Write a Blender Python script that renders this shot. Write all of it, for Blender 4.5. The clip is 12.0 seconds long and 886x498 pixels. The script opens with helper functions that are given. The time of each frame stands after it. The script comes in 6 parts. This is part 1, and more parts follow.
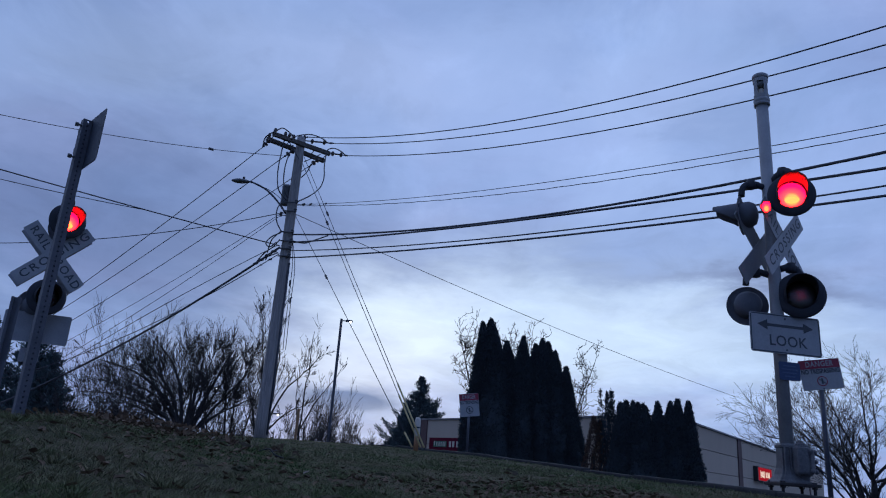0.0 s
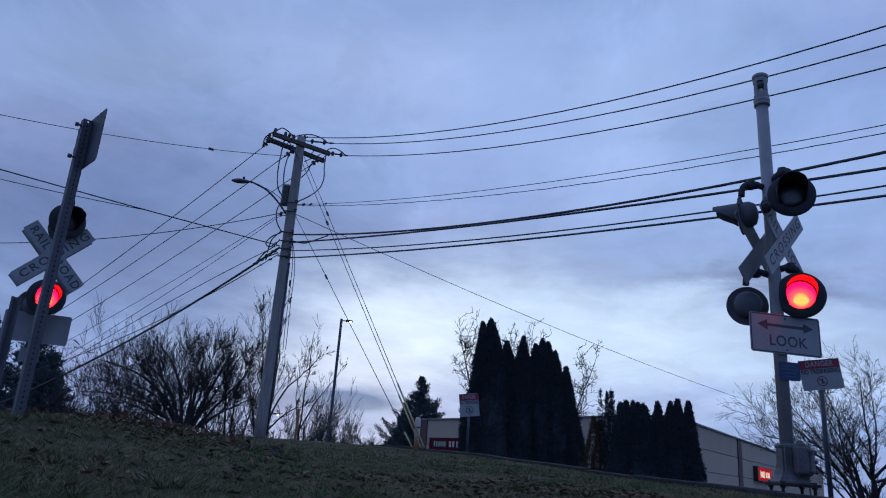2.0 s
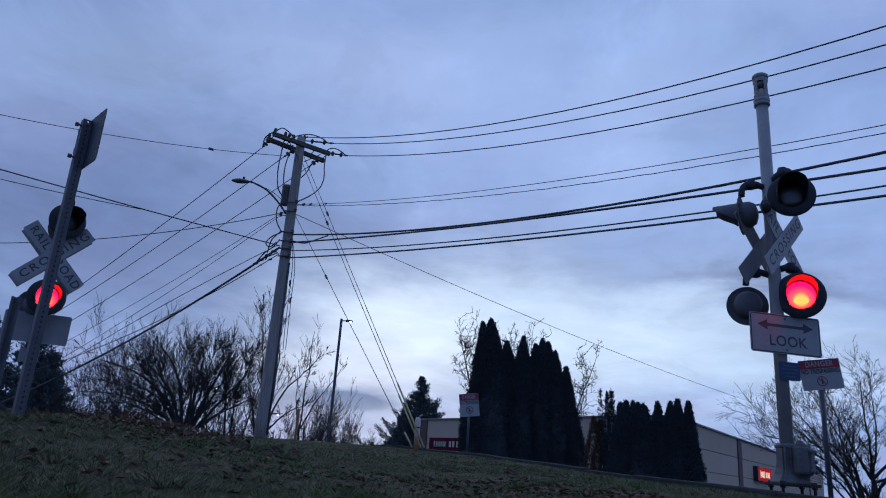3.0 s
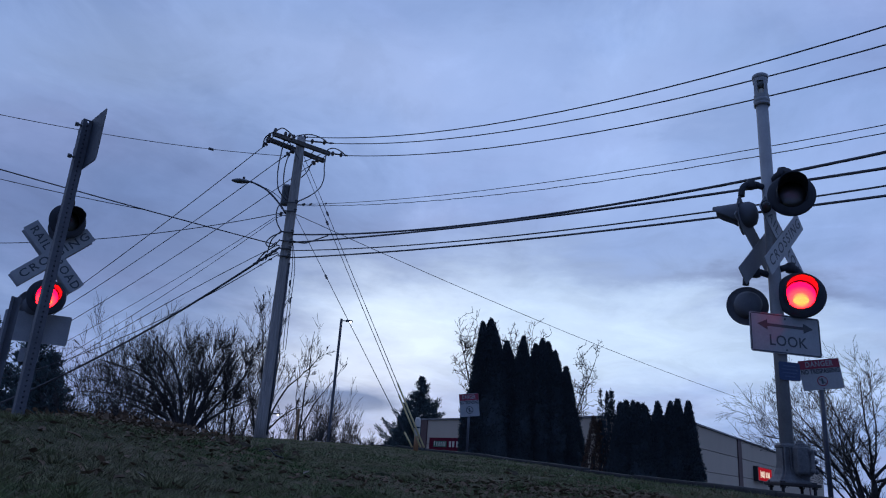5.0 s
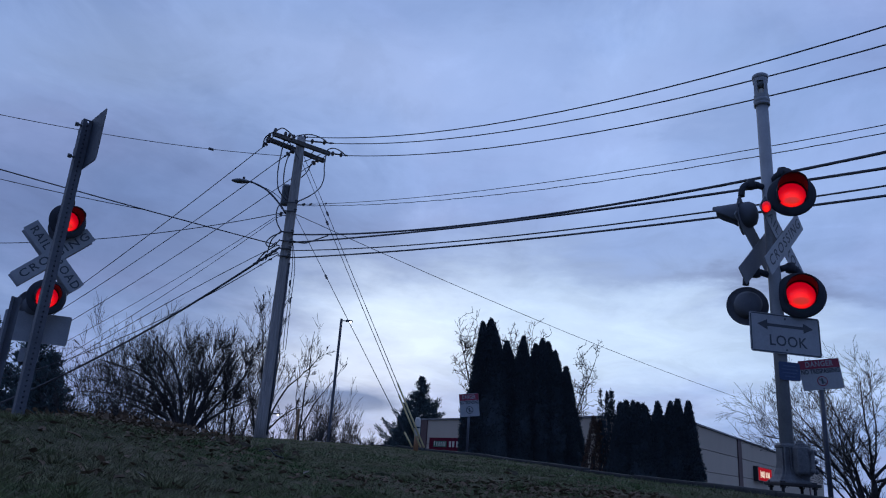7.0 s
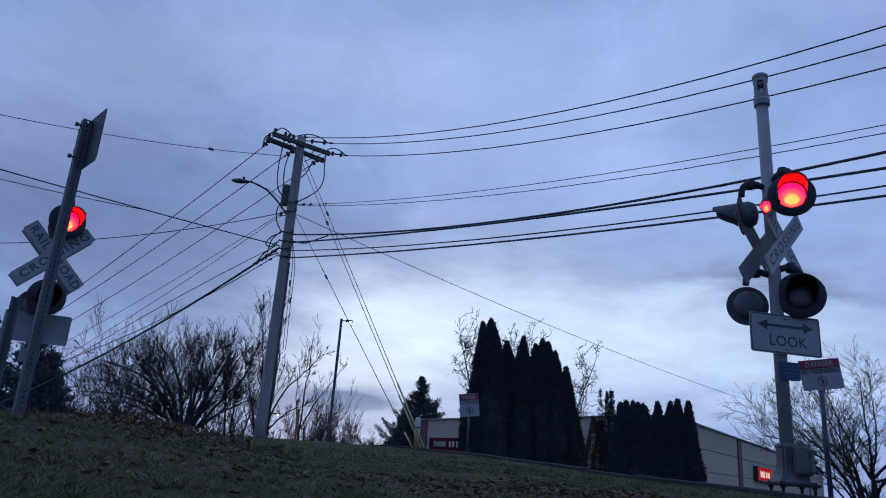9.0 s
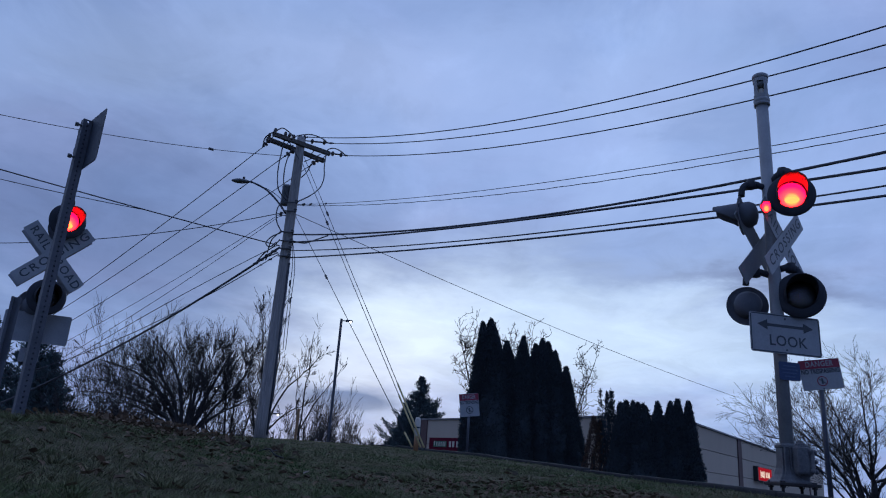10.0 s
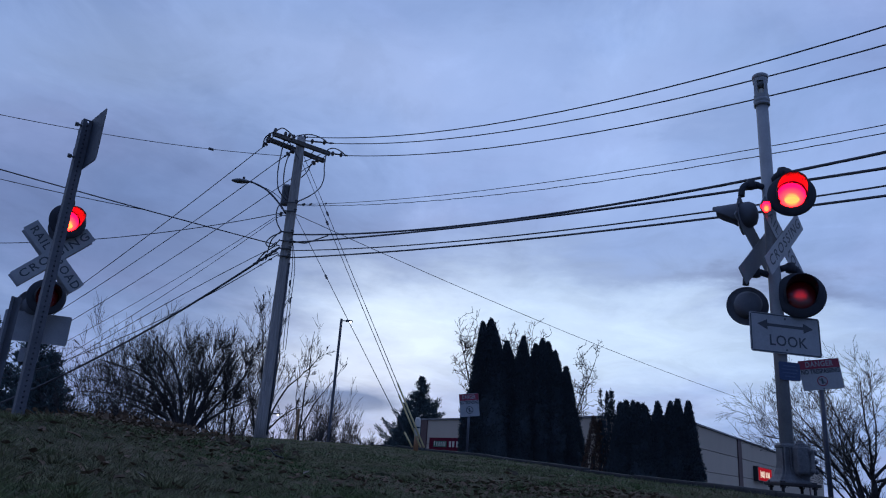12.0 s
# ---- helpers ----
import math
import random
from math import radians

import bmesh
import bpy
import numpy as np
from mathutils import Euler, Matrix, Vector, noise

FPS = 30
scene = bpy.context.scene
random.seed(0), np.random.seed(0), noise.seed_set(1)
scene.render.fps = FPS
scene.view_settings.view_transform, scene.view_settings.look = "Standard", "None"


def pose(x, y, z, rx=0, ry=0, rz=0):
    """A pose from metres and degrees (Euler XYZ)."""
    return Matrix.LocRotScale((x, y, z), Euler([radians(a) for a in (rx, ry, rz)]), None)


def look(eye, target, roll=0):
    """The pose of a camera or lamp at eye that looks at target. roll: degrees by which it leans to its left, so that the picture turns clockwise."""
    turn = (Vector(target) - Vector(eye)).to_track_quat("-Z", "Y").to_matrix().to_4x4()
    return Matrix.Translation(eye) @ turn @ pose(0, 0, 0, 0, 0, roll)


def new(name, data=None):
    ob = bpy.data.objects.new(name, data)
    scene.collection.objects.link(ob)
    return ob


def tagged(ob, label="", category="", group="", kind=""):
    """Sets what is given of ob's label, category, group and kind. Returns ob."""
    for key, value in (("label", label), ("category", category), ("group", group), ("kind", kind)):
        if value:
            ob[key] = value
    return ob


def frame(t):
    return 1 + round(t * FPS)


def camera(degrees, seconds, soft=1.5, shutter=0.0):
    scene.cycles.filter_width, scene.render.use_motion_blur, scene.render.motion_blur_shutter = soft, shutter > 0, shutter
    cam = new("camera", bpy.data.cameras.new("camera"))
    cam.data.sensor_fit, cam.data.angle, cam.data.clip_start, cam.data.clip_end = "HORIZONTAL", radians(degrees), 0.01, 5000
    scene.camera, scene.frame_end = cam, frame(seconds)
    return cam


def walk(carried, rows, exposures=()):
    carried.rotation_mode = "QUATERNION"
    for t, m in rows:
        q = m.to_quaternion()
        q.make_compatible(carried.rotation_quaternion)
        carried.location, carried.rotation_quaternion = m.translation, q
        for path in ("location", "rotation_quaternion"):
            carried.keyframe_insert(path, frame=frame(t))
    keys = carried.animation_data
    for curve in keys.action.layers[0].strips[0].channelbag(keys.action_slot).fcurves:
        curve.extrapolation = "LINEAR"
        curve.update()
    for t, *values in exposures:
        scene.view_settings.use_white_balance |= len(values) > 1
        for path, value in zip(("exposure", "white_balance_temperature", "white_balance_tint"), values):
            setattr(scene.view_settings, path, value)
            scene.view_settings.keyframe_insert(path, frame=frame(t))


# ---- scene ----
cam = camera(63.4, 12.0, soft=1.1)
VIEW = pose(0, 0, 0.25, 90 + 17.27, 0, 0) @ pose(0, 0, 0, 0, 0, 3.99)
walk(cam, [(0.0, VIEW), (12.0, VIEW)], exposures=[(0.0, 0.0), (12.0, 0.0)])

# ---- sky and sun ----
SUN_AZ = radians(-4.0)      # east of the line of view
SUN_EL = radians(7.0)


def make_world():
    w = bpy.data.worlds.new("dusk_sky")
    w.use_nodes = True
    scene.world = w
    nt = w.node_tree
    nt.nodes.clear()
    N, L = nt.nodes.new, nt.links.new

    def math_node(op, a, b=None, clamp=False):
        n = N("ShaderNodeMath")
        n.operation, n.use_clamp = op, clamp
        for i, v in enumerate((a, b)):
            if v is None:
                continue
            if isinstance(v, (int, float)):
                n.inputs[i].default_value = v
            else:
                L(v, n.inputs[i])
        return n.outputs[0]

    def mix(fac, a, b, mode="MIX"):
        n = N("ShaderNodeMix")
        n.data_type, n.blend_type = "RGBA", mode
        for sock, v in ((n.inputs[0], fac), (n.inputs[6], a), (n.inputs[7], b)):
            if isinstance(v, (int, float)):
                sock.default_value = v
            elif isinstance(v, tuple):
                sock.default_value = (*v, 1)
            else:
                L(v, sock)
        return n.outputs[2]

    tc = N("ShaderNodeTexCoord").outputs["Generated"]
    sep = N("ShaderNodeSeparateXYZ")
    L(tc, sep.inputs[0])
    x, y, z = sep.outputs
    zz = math_node("MAXIMUM", z, 0.0)
    # cloud sheet: the direction carried onto a flat ceiling
    den = math_node("ADD", zz, 0.16)
    comb = N("ShaderNodeCombineXYZ")
    L(math_node("DIVIDE", x, den), comb.inputs[0])
    L(math_node("DIVIDE", y, den), comb.inputs[1])

    def cloud(scale, detail, rough, offset, stretch=(1, 1, 1), warp=0.0):
        mp = N("ShaderNodeMapping")
        mp.inputs["Location"].default_value = offset
        mp.inputs["Scale"].default_value = stretch
        L(comb.outputs[0], mp.inputs["Vector"])
        n = N("ShaderNodeTexNoise")
        n.inputs["Scale"].default_value = scale
        n.inputs["Detail"].default_value = detail
        n.inputs["Roughness"].default_value = rough
        n.inputs["Distortion"].default_value = warp
        L(mp.outputs[0], n.inputs["Vector"])
        return n.outputs[0]

    def ramp(v, stops):
        r = N("ShaderNodeValToRGB")
        r.color_ramp.interpolation = "EASE"
        while len(r.color_ramp.elements) < len(stops):
            r.color_ramp.elements.new(0.5)
        for e, (p, c) in zip(r.color_ramp.elements, stops):
            e.position, e.color = p, (*c, 1) if isinstance(c, tuple) else (c, c, c, 1)
        L(v, r.inputs[0])
        return r.outputs[0]

    sky = N("ShaderNodeTexSky")
    sky.sky_type, sky.sun_disc = "NISHITA", False
    sky.sun_elevation, sky.sun_rotation = SUN_EL, SUN_AZ
    clear = mix(1.0, sky.outputs[0], (0.05, 0.06, 0.085), "MULTIPLY")
    # overcast ceiling
    big = cloud(0.75, 3.0, 0.5, (3.1, 7.3, 0), (1, 0.8, 1), 0.3)
    fine = cloud(2.2, 7.0, 0.6, (1.7, 0.4, 0), (1, 0.75, 1), 0.6)
    v = math_node("ADD", math_node("MULTIPLY", big, 0.55), math_node("MULTIPLY", fine, 0.45))
    col = ramp(v, [(0.38, (0.195, 0.300, 0.585)), (0.50, (0.275, 0.403, 0.740)), (0.62, (0.395, 0.540, 0.905))])
    mauve = ramp(cloud(1.3, 4.0, 0.55, (9.3, 5.1, 0), (1, 0.8, 1), 0.4), [(0.44, 0.0), (0.64, 0.5)])
    col = mix(mauve, col, (0.315, 0.375, 0.705))
    blotch = ramp(cloud(3.4, 6.0, 0.62, (4.3, 2.2, 0), (1, 0.9, 1), 0.5), [(0.34, 0.92), (0.50, 1.0), (0.68, 1.08)])
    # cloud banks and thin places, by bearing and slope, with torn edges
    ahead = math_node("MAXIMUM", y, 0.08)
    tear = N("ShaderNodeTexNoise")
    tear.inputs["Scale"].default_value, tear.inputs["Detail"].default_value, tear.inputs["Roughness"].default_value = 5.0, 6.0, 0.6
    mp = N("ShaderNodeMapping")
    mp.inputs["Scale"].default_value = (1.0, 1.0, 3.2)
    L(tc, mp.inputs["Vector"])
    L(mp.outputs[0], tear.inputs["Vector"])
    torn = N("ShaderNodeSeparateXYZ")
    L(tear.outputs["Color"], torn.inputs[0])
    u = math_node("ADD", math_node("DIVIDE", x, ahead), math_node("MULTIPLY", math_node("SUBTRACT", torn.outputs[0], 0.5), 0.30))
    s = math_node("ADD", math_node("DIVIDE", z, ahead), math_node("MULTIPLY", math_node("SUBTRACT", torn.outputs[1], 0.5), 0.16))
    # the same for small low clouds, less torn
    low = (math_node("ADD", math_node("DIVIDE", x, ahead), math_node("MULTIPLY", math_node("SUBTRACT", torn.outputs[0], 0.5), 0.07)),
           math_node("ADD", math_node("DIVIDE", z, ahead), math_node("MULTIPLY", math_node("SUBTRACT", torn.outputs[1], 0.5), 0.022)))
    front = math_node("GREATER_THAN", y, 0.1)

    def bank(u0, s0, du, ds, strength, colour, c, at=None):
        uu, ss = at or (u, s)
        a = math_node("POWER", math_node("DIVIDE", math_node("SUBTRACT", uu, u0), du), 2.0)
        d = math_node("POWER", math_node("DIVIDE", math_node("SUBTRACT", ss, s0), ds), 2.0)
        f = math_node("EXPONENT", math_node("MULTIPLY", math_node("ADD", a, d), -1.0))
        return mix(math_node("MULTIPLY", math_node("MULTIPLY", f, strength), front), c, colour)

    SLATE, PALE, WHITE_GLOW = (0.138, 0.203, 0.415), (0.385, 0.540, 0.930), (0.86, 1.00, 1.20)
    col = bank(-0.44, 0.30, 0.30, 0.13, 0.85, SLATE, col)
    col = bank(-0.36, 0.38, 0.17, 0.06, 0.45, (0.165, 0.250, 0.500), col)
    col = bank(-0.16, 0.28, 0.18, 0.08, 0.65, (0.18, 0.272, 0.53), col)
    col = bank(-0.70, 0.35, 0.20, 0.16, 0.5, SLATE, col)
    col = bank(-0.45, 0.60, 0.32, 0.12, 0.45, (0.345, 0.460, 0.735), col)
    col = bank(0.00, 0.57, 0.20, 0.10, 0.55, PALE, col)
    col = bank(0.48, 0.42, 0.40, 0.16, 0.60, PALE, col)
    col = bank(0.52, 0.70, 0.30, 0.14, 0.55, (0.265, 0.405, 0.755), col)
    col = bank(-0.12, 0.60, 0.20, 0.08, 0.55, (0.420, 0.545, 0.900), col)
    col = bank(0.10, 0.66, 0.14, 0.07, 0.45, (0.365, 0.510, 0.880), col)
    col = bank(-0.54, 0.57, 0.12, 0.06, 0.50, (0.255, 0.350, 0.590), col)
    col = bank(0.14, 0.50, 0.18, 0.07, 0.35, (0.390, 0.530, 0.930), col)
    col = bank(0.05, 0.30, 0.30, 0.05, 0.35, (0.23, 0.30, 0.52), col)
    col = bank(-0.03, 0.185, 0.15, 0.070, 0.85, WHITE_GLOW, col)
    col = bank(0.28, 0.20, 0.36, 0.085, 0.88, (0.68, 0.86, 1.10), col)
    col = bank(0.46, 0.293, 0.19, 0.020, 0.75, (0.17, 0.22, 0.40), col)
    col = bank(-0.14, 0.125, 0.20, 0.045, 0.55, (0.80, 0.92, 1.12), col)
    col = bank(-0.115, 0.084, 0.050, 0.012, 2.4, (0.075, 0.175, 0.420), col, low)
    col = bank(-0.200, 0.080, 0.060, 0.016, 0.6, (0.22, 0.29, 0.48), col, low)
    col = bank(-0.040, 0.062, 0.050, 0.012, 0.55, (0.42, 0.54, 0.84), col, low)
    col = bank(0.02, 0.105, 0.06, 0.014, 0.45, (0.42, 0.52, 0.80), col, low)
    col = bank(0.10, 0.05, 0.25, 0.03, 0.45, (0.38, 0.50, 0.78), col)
    col = mix(1.0, col, blotch, "MULTIPLY")
    # dimmer away from the sunset
    sd = Vector((math.sin(SUN_AZ) * math.cos(SUN_EL), math.cos(SUN_AZ) * math.cos(SUN_EL), math.sin(SUN_EL)))
    dot = N("ShaderNodeVectorMath")
    dot.operation = "DOT_PRODUCT"
    L(tc, dot.inputs[0])
    dot.inputs[1].default_value = sd
    dim = N("ShaderNodeMapRange")
    dim.interpolation_type = "SMOOTHSTEP"
    L(dot.outputs["Value"], dim.inputs[0])
    dim.inputs[1].default_value, dim.inputs[2].default_value = -0.7, 0.65
    dim.inputs[3].default_value, dim.inputs[4].default_value = 0.0, 1.0
    col = mix(1.0, col, mix(dim.outputs[0], (0.47, 0.57, 0.73), (1.0, 1.0, 1.0)), "MULTIPLY")
    col = mix(0.05, col, clear)
    below = math_node("GREATER_THAN", 0.0, z)
    bg = N("ShaderNodeBackground")
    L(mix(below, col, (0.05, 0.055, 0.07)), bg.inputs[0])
    bg.inputs[1].default_value = 1.0
    out = N("ShaderNodeOutputWorld")
    L(bg.outputs[0], out.inputs[0])


make_world()
sun = new("sun", bpy.data.lights.new("sun", "SUN"))
sun.data.energy, sun.data.angle, sun.data.color = 0.15, radians(14), (1.0, 0.93, 0.86)
sun.matrix_world = look((0, 0, 0), (-math.sin(SUN_AZ), -math.cos(SUN_AZ), -math.tan(radians(14))))


# ---- materials ----
def material(name, base, rough=0.7, metal=0.0, second=None, scale=6.0, fine=60.0, amount=0.5, bump=0.15,
             bump_size=0.004, per_object=0.0, stretch=(1, 1, 1), spec=0.5, per_island=0.0, transmit=0.0):
    """A surface whose colour wanders between base and second at two scales, with fine relief."""
    m = bpy.data.materials.new(name)
    m.use_nodes = True
    nt = m.node_tree
    N, L = nt.nodes.new, nt.links.new
    b = nt.nodes["Principled BSDF"]
    second = second or tuple(c * 0.7 for c in base)
    tc = N("ShaderNodeTexCoord")
    mp = N("ShaderNodeMapping")
    mp.inputs["Scale"].default_value = stretch
    L(tc.outputs["Object"], mp.inputs["Vector"])
    n1, n2 = N("ShaderNodeTexNoise"), N("ShaderNodeTexNoise")
    n1.inputs["Scale"].default_value, n1.inputs["Detail"].default_value = scale, 4
    n2.inputs["Scale"].default_value, n2.inputs["Detail"].default_value = fine, 5
    L(mp.outputs[0], n1.inputs["Vector"])
    L(mp.outputs[0], n2.inputs["Vector"])
    add = N("ShaderNodeMath")
    add.operation = "MULTIPLY_ADD"
    L(n1.outputs[0], add.inputs[0])
    add.inputs[1].default_value = 0.6
    sc = N("ShaderNodeMath")
    sc.operation = "MULTIPLY"
    L(n2.outputs[0], sc.inputs[0])
    sc.inputs[1].default_value = 0.4
    L(sc.outputs[0], add.inputs[2])
    r = N("ShaderNodeMapRange")
    L(add.outputs[0], r.inputs[0])
    r.inputs[1].default_value, r.inputs[2].default_value = 0.36, 0.64
    r.inputs[3].default_value, r.inputs[4].default_value = 0.0, amount * 2
    mix = N("ShaderNodeMix")
    mix.data_type = "RGBA"
    L(r.outputs[0], mix.inputs[0])
    mix.inputs[6].default_value, mix.inputs[7].default_value = (*base, 1), (*second, 1)
    colour = mix.outputs[2]
    if per_object or per_island:
        src = N("ShaderNodeObjectInfo").outputs["Random"] if per_object else N("ShaderNodeNewGeometry").outputs["Random Per Island"]
        v = N("ShaderNodeMapRange")
        L(src, v.inputs[0])
        k = per_object or per_island
        v.inputs[3].default_value, v.inputs[4].default_value = 1 - k, 1 + k
        hsv = N("ShaderNodeHueSaturation")
        L(v.outputs[0], hsv.inputs["Value"])
        L(colour, hsv.inputs["Color"])
        colour = hsv.outputs[0]
    L(colour, b.inputs["Base Color"])
    rr = N("ShaderNodeMapRange")
    L(n2.outputs[0], rr.inputs[0])
    rr.inputs[3].default_value, rr.inputs[4].default_value = max(rough - 0.12, 0.02), min(rough + 0.12, 1)
    L(rr.outputs[0], b.inputs["Roughness"])
    b.inputs["Metallic"].default_value = metal
    b.inputs["Specular IOR Level"].default_value = spec
    if bump:
        bp = N("ShaderNodeBump")
        bp.inputs["Strength"].default_value, bp.inputs["Distance"].default_value = bump, bump_size
        L(n2.outputs[0], bp.inputs["Height"])
        L(bp.outputs[0], b.inputs["Normal"])
    return m


def glowing(name, colour, strength):
    m = bpy.data.materials.new(name)
    m.use_nodes = True
    nt = m.node_tree
    nt.nodes.clear()
    e = nt.nodes.new("ShaderNodeEmission")
    e.inputs[0].default_value, e.inputs[1].default_value = (*colour, 1), strength
    o = nt.nodes.new("ShaderNodeOutputMaterial")
    nt.links.new(e.outputs[0], o.inputs[0])
    return m


def filter_glass(name, tint, gloss=0.05, rough=0.1, rim=0.0):
    """Thin coloured glass: lets tinted light through and mirrors a little; a rim darkens it outwards to near black at
    that radius, so a fading glow shrinks to its core.
    """
    m = bpy.data.materials.new(name)
    m.use_nodes = True
    nt = m.node_tree
    nt.nodes.clear()
    N, L = nt.nodes.new, nt.links.new
    t, g, mx, o = N("ShaderNodeBsdfTransparent"), N("ShaderNodeBsdfGlossy"), N("ShaderNodeMixShader"), N("ShaderNodeOutputMaterial")
    t.inputs[0].default_value = (*tint, 1)
    if rim:
        tc, ln, r = N("ShaderNodeTexCoord"), N("ShaderNodeVectorMath"), N("ShaderNodeValToRGB")
        flat, far = N("ShaderNodeVectorMath"), N("ShaderNodeMath")
        flat.operation, ln.operation, far.operation = "MULTIPLY", "LENGTH", "DIVIDE"
        flat.inputs[1].default_value = (1, 0, 1)
        far.inputs[1].default_value = rim
        L(tc.outputs["Object"], flat.inputs[0])
        L(flat.outputs[0], ln.inputs[0])
        L(ln.outputs["Value"], far.inputs[0])
        L(far.outputs[0], r.inputs[0])
        r.color_ramp.interpolation = "EASE"
        for el, (p, k) in zip(r.color_ramp.elements, ((0.25, 1.0), (1.0, 0.03))):
            el.position, el.color = p, (tint[0] * k, tint[1] * k, tint[2] * k, 1)
        L(r.outputs[0], t.inputs[0])
    g.inputs["Roughness"].default_value = rough
    mx.inputs[0].default_value = gloss
    L(t.outputs[0], mx.inputs[1])
    L(g.outputs[0], mx.inputs[2])
    L(mx.outputs[0], o.inputs[0])
    return m


def lamp_glow(name, centre, core, edge):
    """A signal reflector: deep red, hotter round the filament below its middle."""
    m = bpy.data.materials.new(name)
    m.use_nodes = True
    nt = m.node_tree
    nt.nodes.clear()
    N, L = nt.nodes.new, nt.links.new
    tc, d, r, c, e, o = (N("ShaderNode" + k) for k in ("TexCoord", "VectorMath", "MapRange", "ValToRGB", "Emission", "OutputMaterial"))
    d.operation = "DISTANCE"
    L(tc.outputs["Object"], d.inputs[0])
    d.inputs[1].default_value = centre
    L(d.outputs["Value"], r.inputs[0])
    r.inputs[1].default_value, r.inputs[2].default_value = core, edge
    stops = ((0.0, (1.0, 0.012, 0.0022)), (0.30, (0.62, 0.0030, 0.0022)), (1.0, (0.32, 0.0002, 0.0032)))
    c.color_ramp.elements.new(0.5)
    for el, (p, col) in zip(c.color_ramp.elements, stops):
        el.position, el.color = p, (*col, 1)
    L(r.outputs[0], c.inputs[0])
    L(c.outputs[0], e.inputs[0])
    e.inputs[1].default_value = 78.0
    L(e.outputs[0], o.inputs[0])
    return m


GALV = material("galvanised_steel", (0.115, 0.12, 0.14), 0.65, 0.15, (0.082, 0.086, 0.10), 9, 90, 0.5, 0.1)
ALU = material("weathered_aluminium_paint", (0.36, 0.36, 0.365), 0.6, 0.1, (0.26, 0.26, 0.265), 5, 70, 0.5, 0.1)
CAST = material("silver_painted_cast_iron", (0.165, 0.165, 0.17), 0.75, 0.1, (0.10, 0.098, 0.098), 7, 60, 0.5, 0.3)
RUST = material("rusted_dark_steel", (0.060, 0.050, 0.046), 0.85, 0.2, (0.038, 0.032, 0.030), 12, 90, 0.5, 0.4)
SIGNBACK = material("bare_sign_aluminium", (0.33, 0.33, 0.345), 0.6, 0.15, (0.26, 0.26, 0.275), 4, 60, 0.5, 0.05)
DARKPANEL = material("dark_blue_sign_panel", (0.050, 0.060, 0.080), 0.6, 0.0, (0.038, 0.046, 0.062), 5, 40, 0.4, 0.03)
WHITE = material("white_sign_sheeting", (0.385, 0.39, 0.40), 0.5, 0.0, (0.295, 0.295, 0.30), 5, 40, 0.4, 0.03)
PALERBLACK = material("paler_black_paint", (0.125, 0.130, 0.150), 0.7, 0.0, (0.095, 0.10, 0.115), 8, 90, 0.5, 0.1)
BLACKPAINT = material("matt_black_paint", (0.034, 0.037, 0.048), 0.7, 0.0, (0.027, 0.029, 0.038), 8, 90, 0.5, 0.1)
LETTER = material("black_lettering", (0.085, 0.085, 0.09), 0.6, 0.0, None, 8, 60, 0.3, 0.0)
SIGNRED = material("red_sign_ink", (0.32, 0.030, 0.055), 0.5, 0.0, (0.26, 0.026, 0.045), 6, 50, 0.4, 0.0)
FADEDTEXT = material("faded_pale_blue_print", (0.055, 0.10, 0.20), 0.5, 0.0, (0.045, 0.08, 0.17), 8, 60, 0.4, 0.0)
SIGNBLUE = material("blue_sign_sheeting", (0.022, 0.055, 0.14), 0.45, 0.0, (0.018, 0.042, 0.11), 8, 60, 0.4, 0.0)
POLEWOOD = material("weathered_pole_wood", (0.42, 0.385, 0.36), 0.85, 0.0, (0.26, 0.24, 0.225), 4, 30, 0.6, 0.6, 0.01, stretch=(9, 9, 0.5))
ARMWOOD = material("crossarm_wood", (0.15, 0.13, 0.115), 0.85, 0.0, (0.09, 0.08, 0.07), 4, 30, 0.6, 0.5, 0.01, stretch=(1, 6, 6))
WIRE = material("black_cable_jacket", (0.075, 0.075, 0.085), 0.6, 0.0, (0.095, 0.095, 0.105), 3, 40, 0.4, 0.0)
PORCELAIN = material("grey_porcelain", (0.10, 0.085, 0.08), 0.3, 0.0, (0.07, 0.06, 0.06), 8, 40, 0.3, 0.0)
TANK = material("grey_enamelled_tank", (0.20, 0.21, 0.22), 0.5, 0.1, (0.14, 0.145, 0.15), 6, 60, 0.4, 0.05)
YELLOW = material("yellow_guard_plastic", (0.58, 0.46, 0.22), 0.55, 0.0, (0.48, 0.38, 0.18), 5, 40, 0.4, 0.05)
MARKWHITE = material("white_marker_plastic", (0.62, 0.56, 0.47), 0.5, 0.0, (0.5, 0.45, 0.38), 5, 40, 0.4, 0.05)
STAKEWOOD = material("sawn_stake_wood", (0.40, 0.23, 0.12), 0.8, 0.0, (0.28, 0.16, 0.085), 6, 60, 0.5, 0.2, stretch=(3, 3, 1))
ORANGE = material("orange_marker_plastic", (0.42, 0.20, 0.09), 0.5, 0.0, (0.34, 0.16, 0.08), 5, 40, 0.4, 0.05)
BARK = material("dark_bark", (0.058, 0.053, 0.052), 0.9, 0.0, (0.038, 0.035, 0.034), 6, 60, 0.6, 0.5, 0.01, stretch=(3, 3, 1))
TWIG = material("twig_bark", (0.066, 0.057, 0.055), 0.9, 0.0, (0.044, 0.039, 0.038), 3, 30, 0.5, 0.0, per_island=0.25)
GREYBARK = material("grey_bark", (0.075, 0.070, 0.068), 0.9, 0.0, (0.050, 0.046, 0.044), 6, 60, 0.5, 0.3, 0.01)
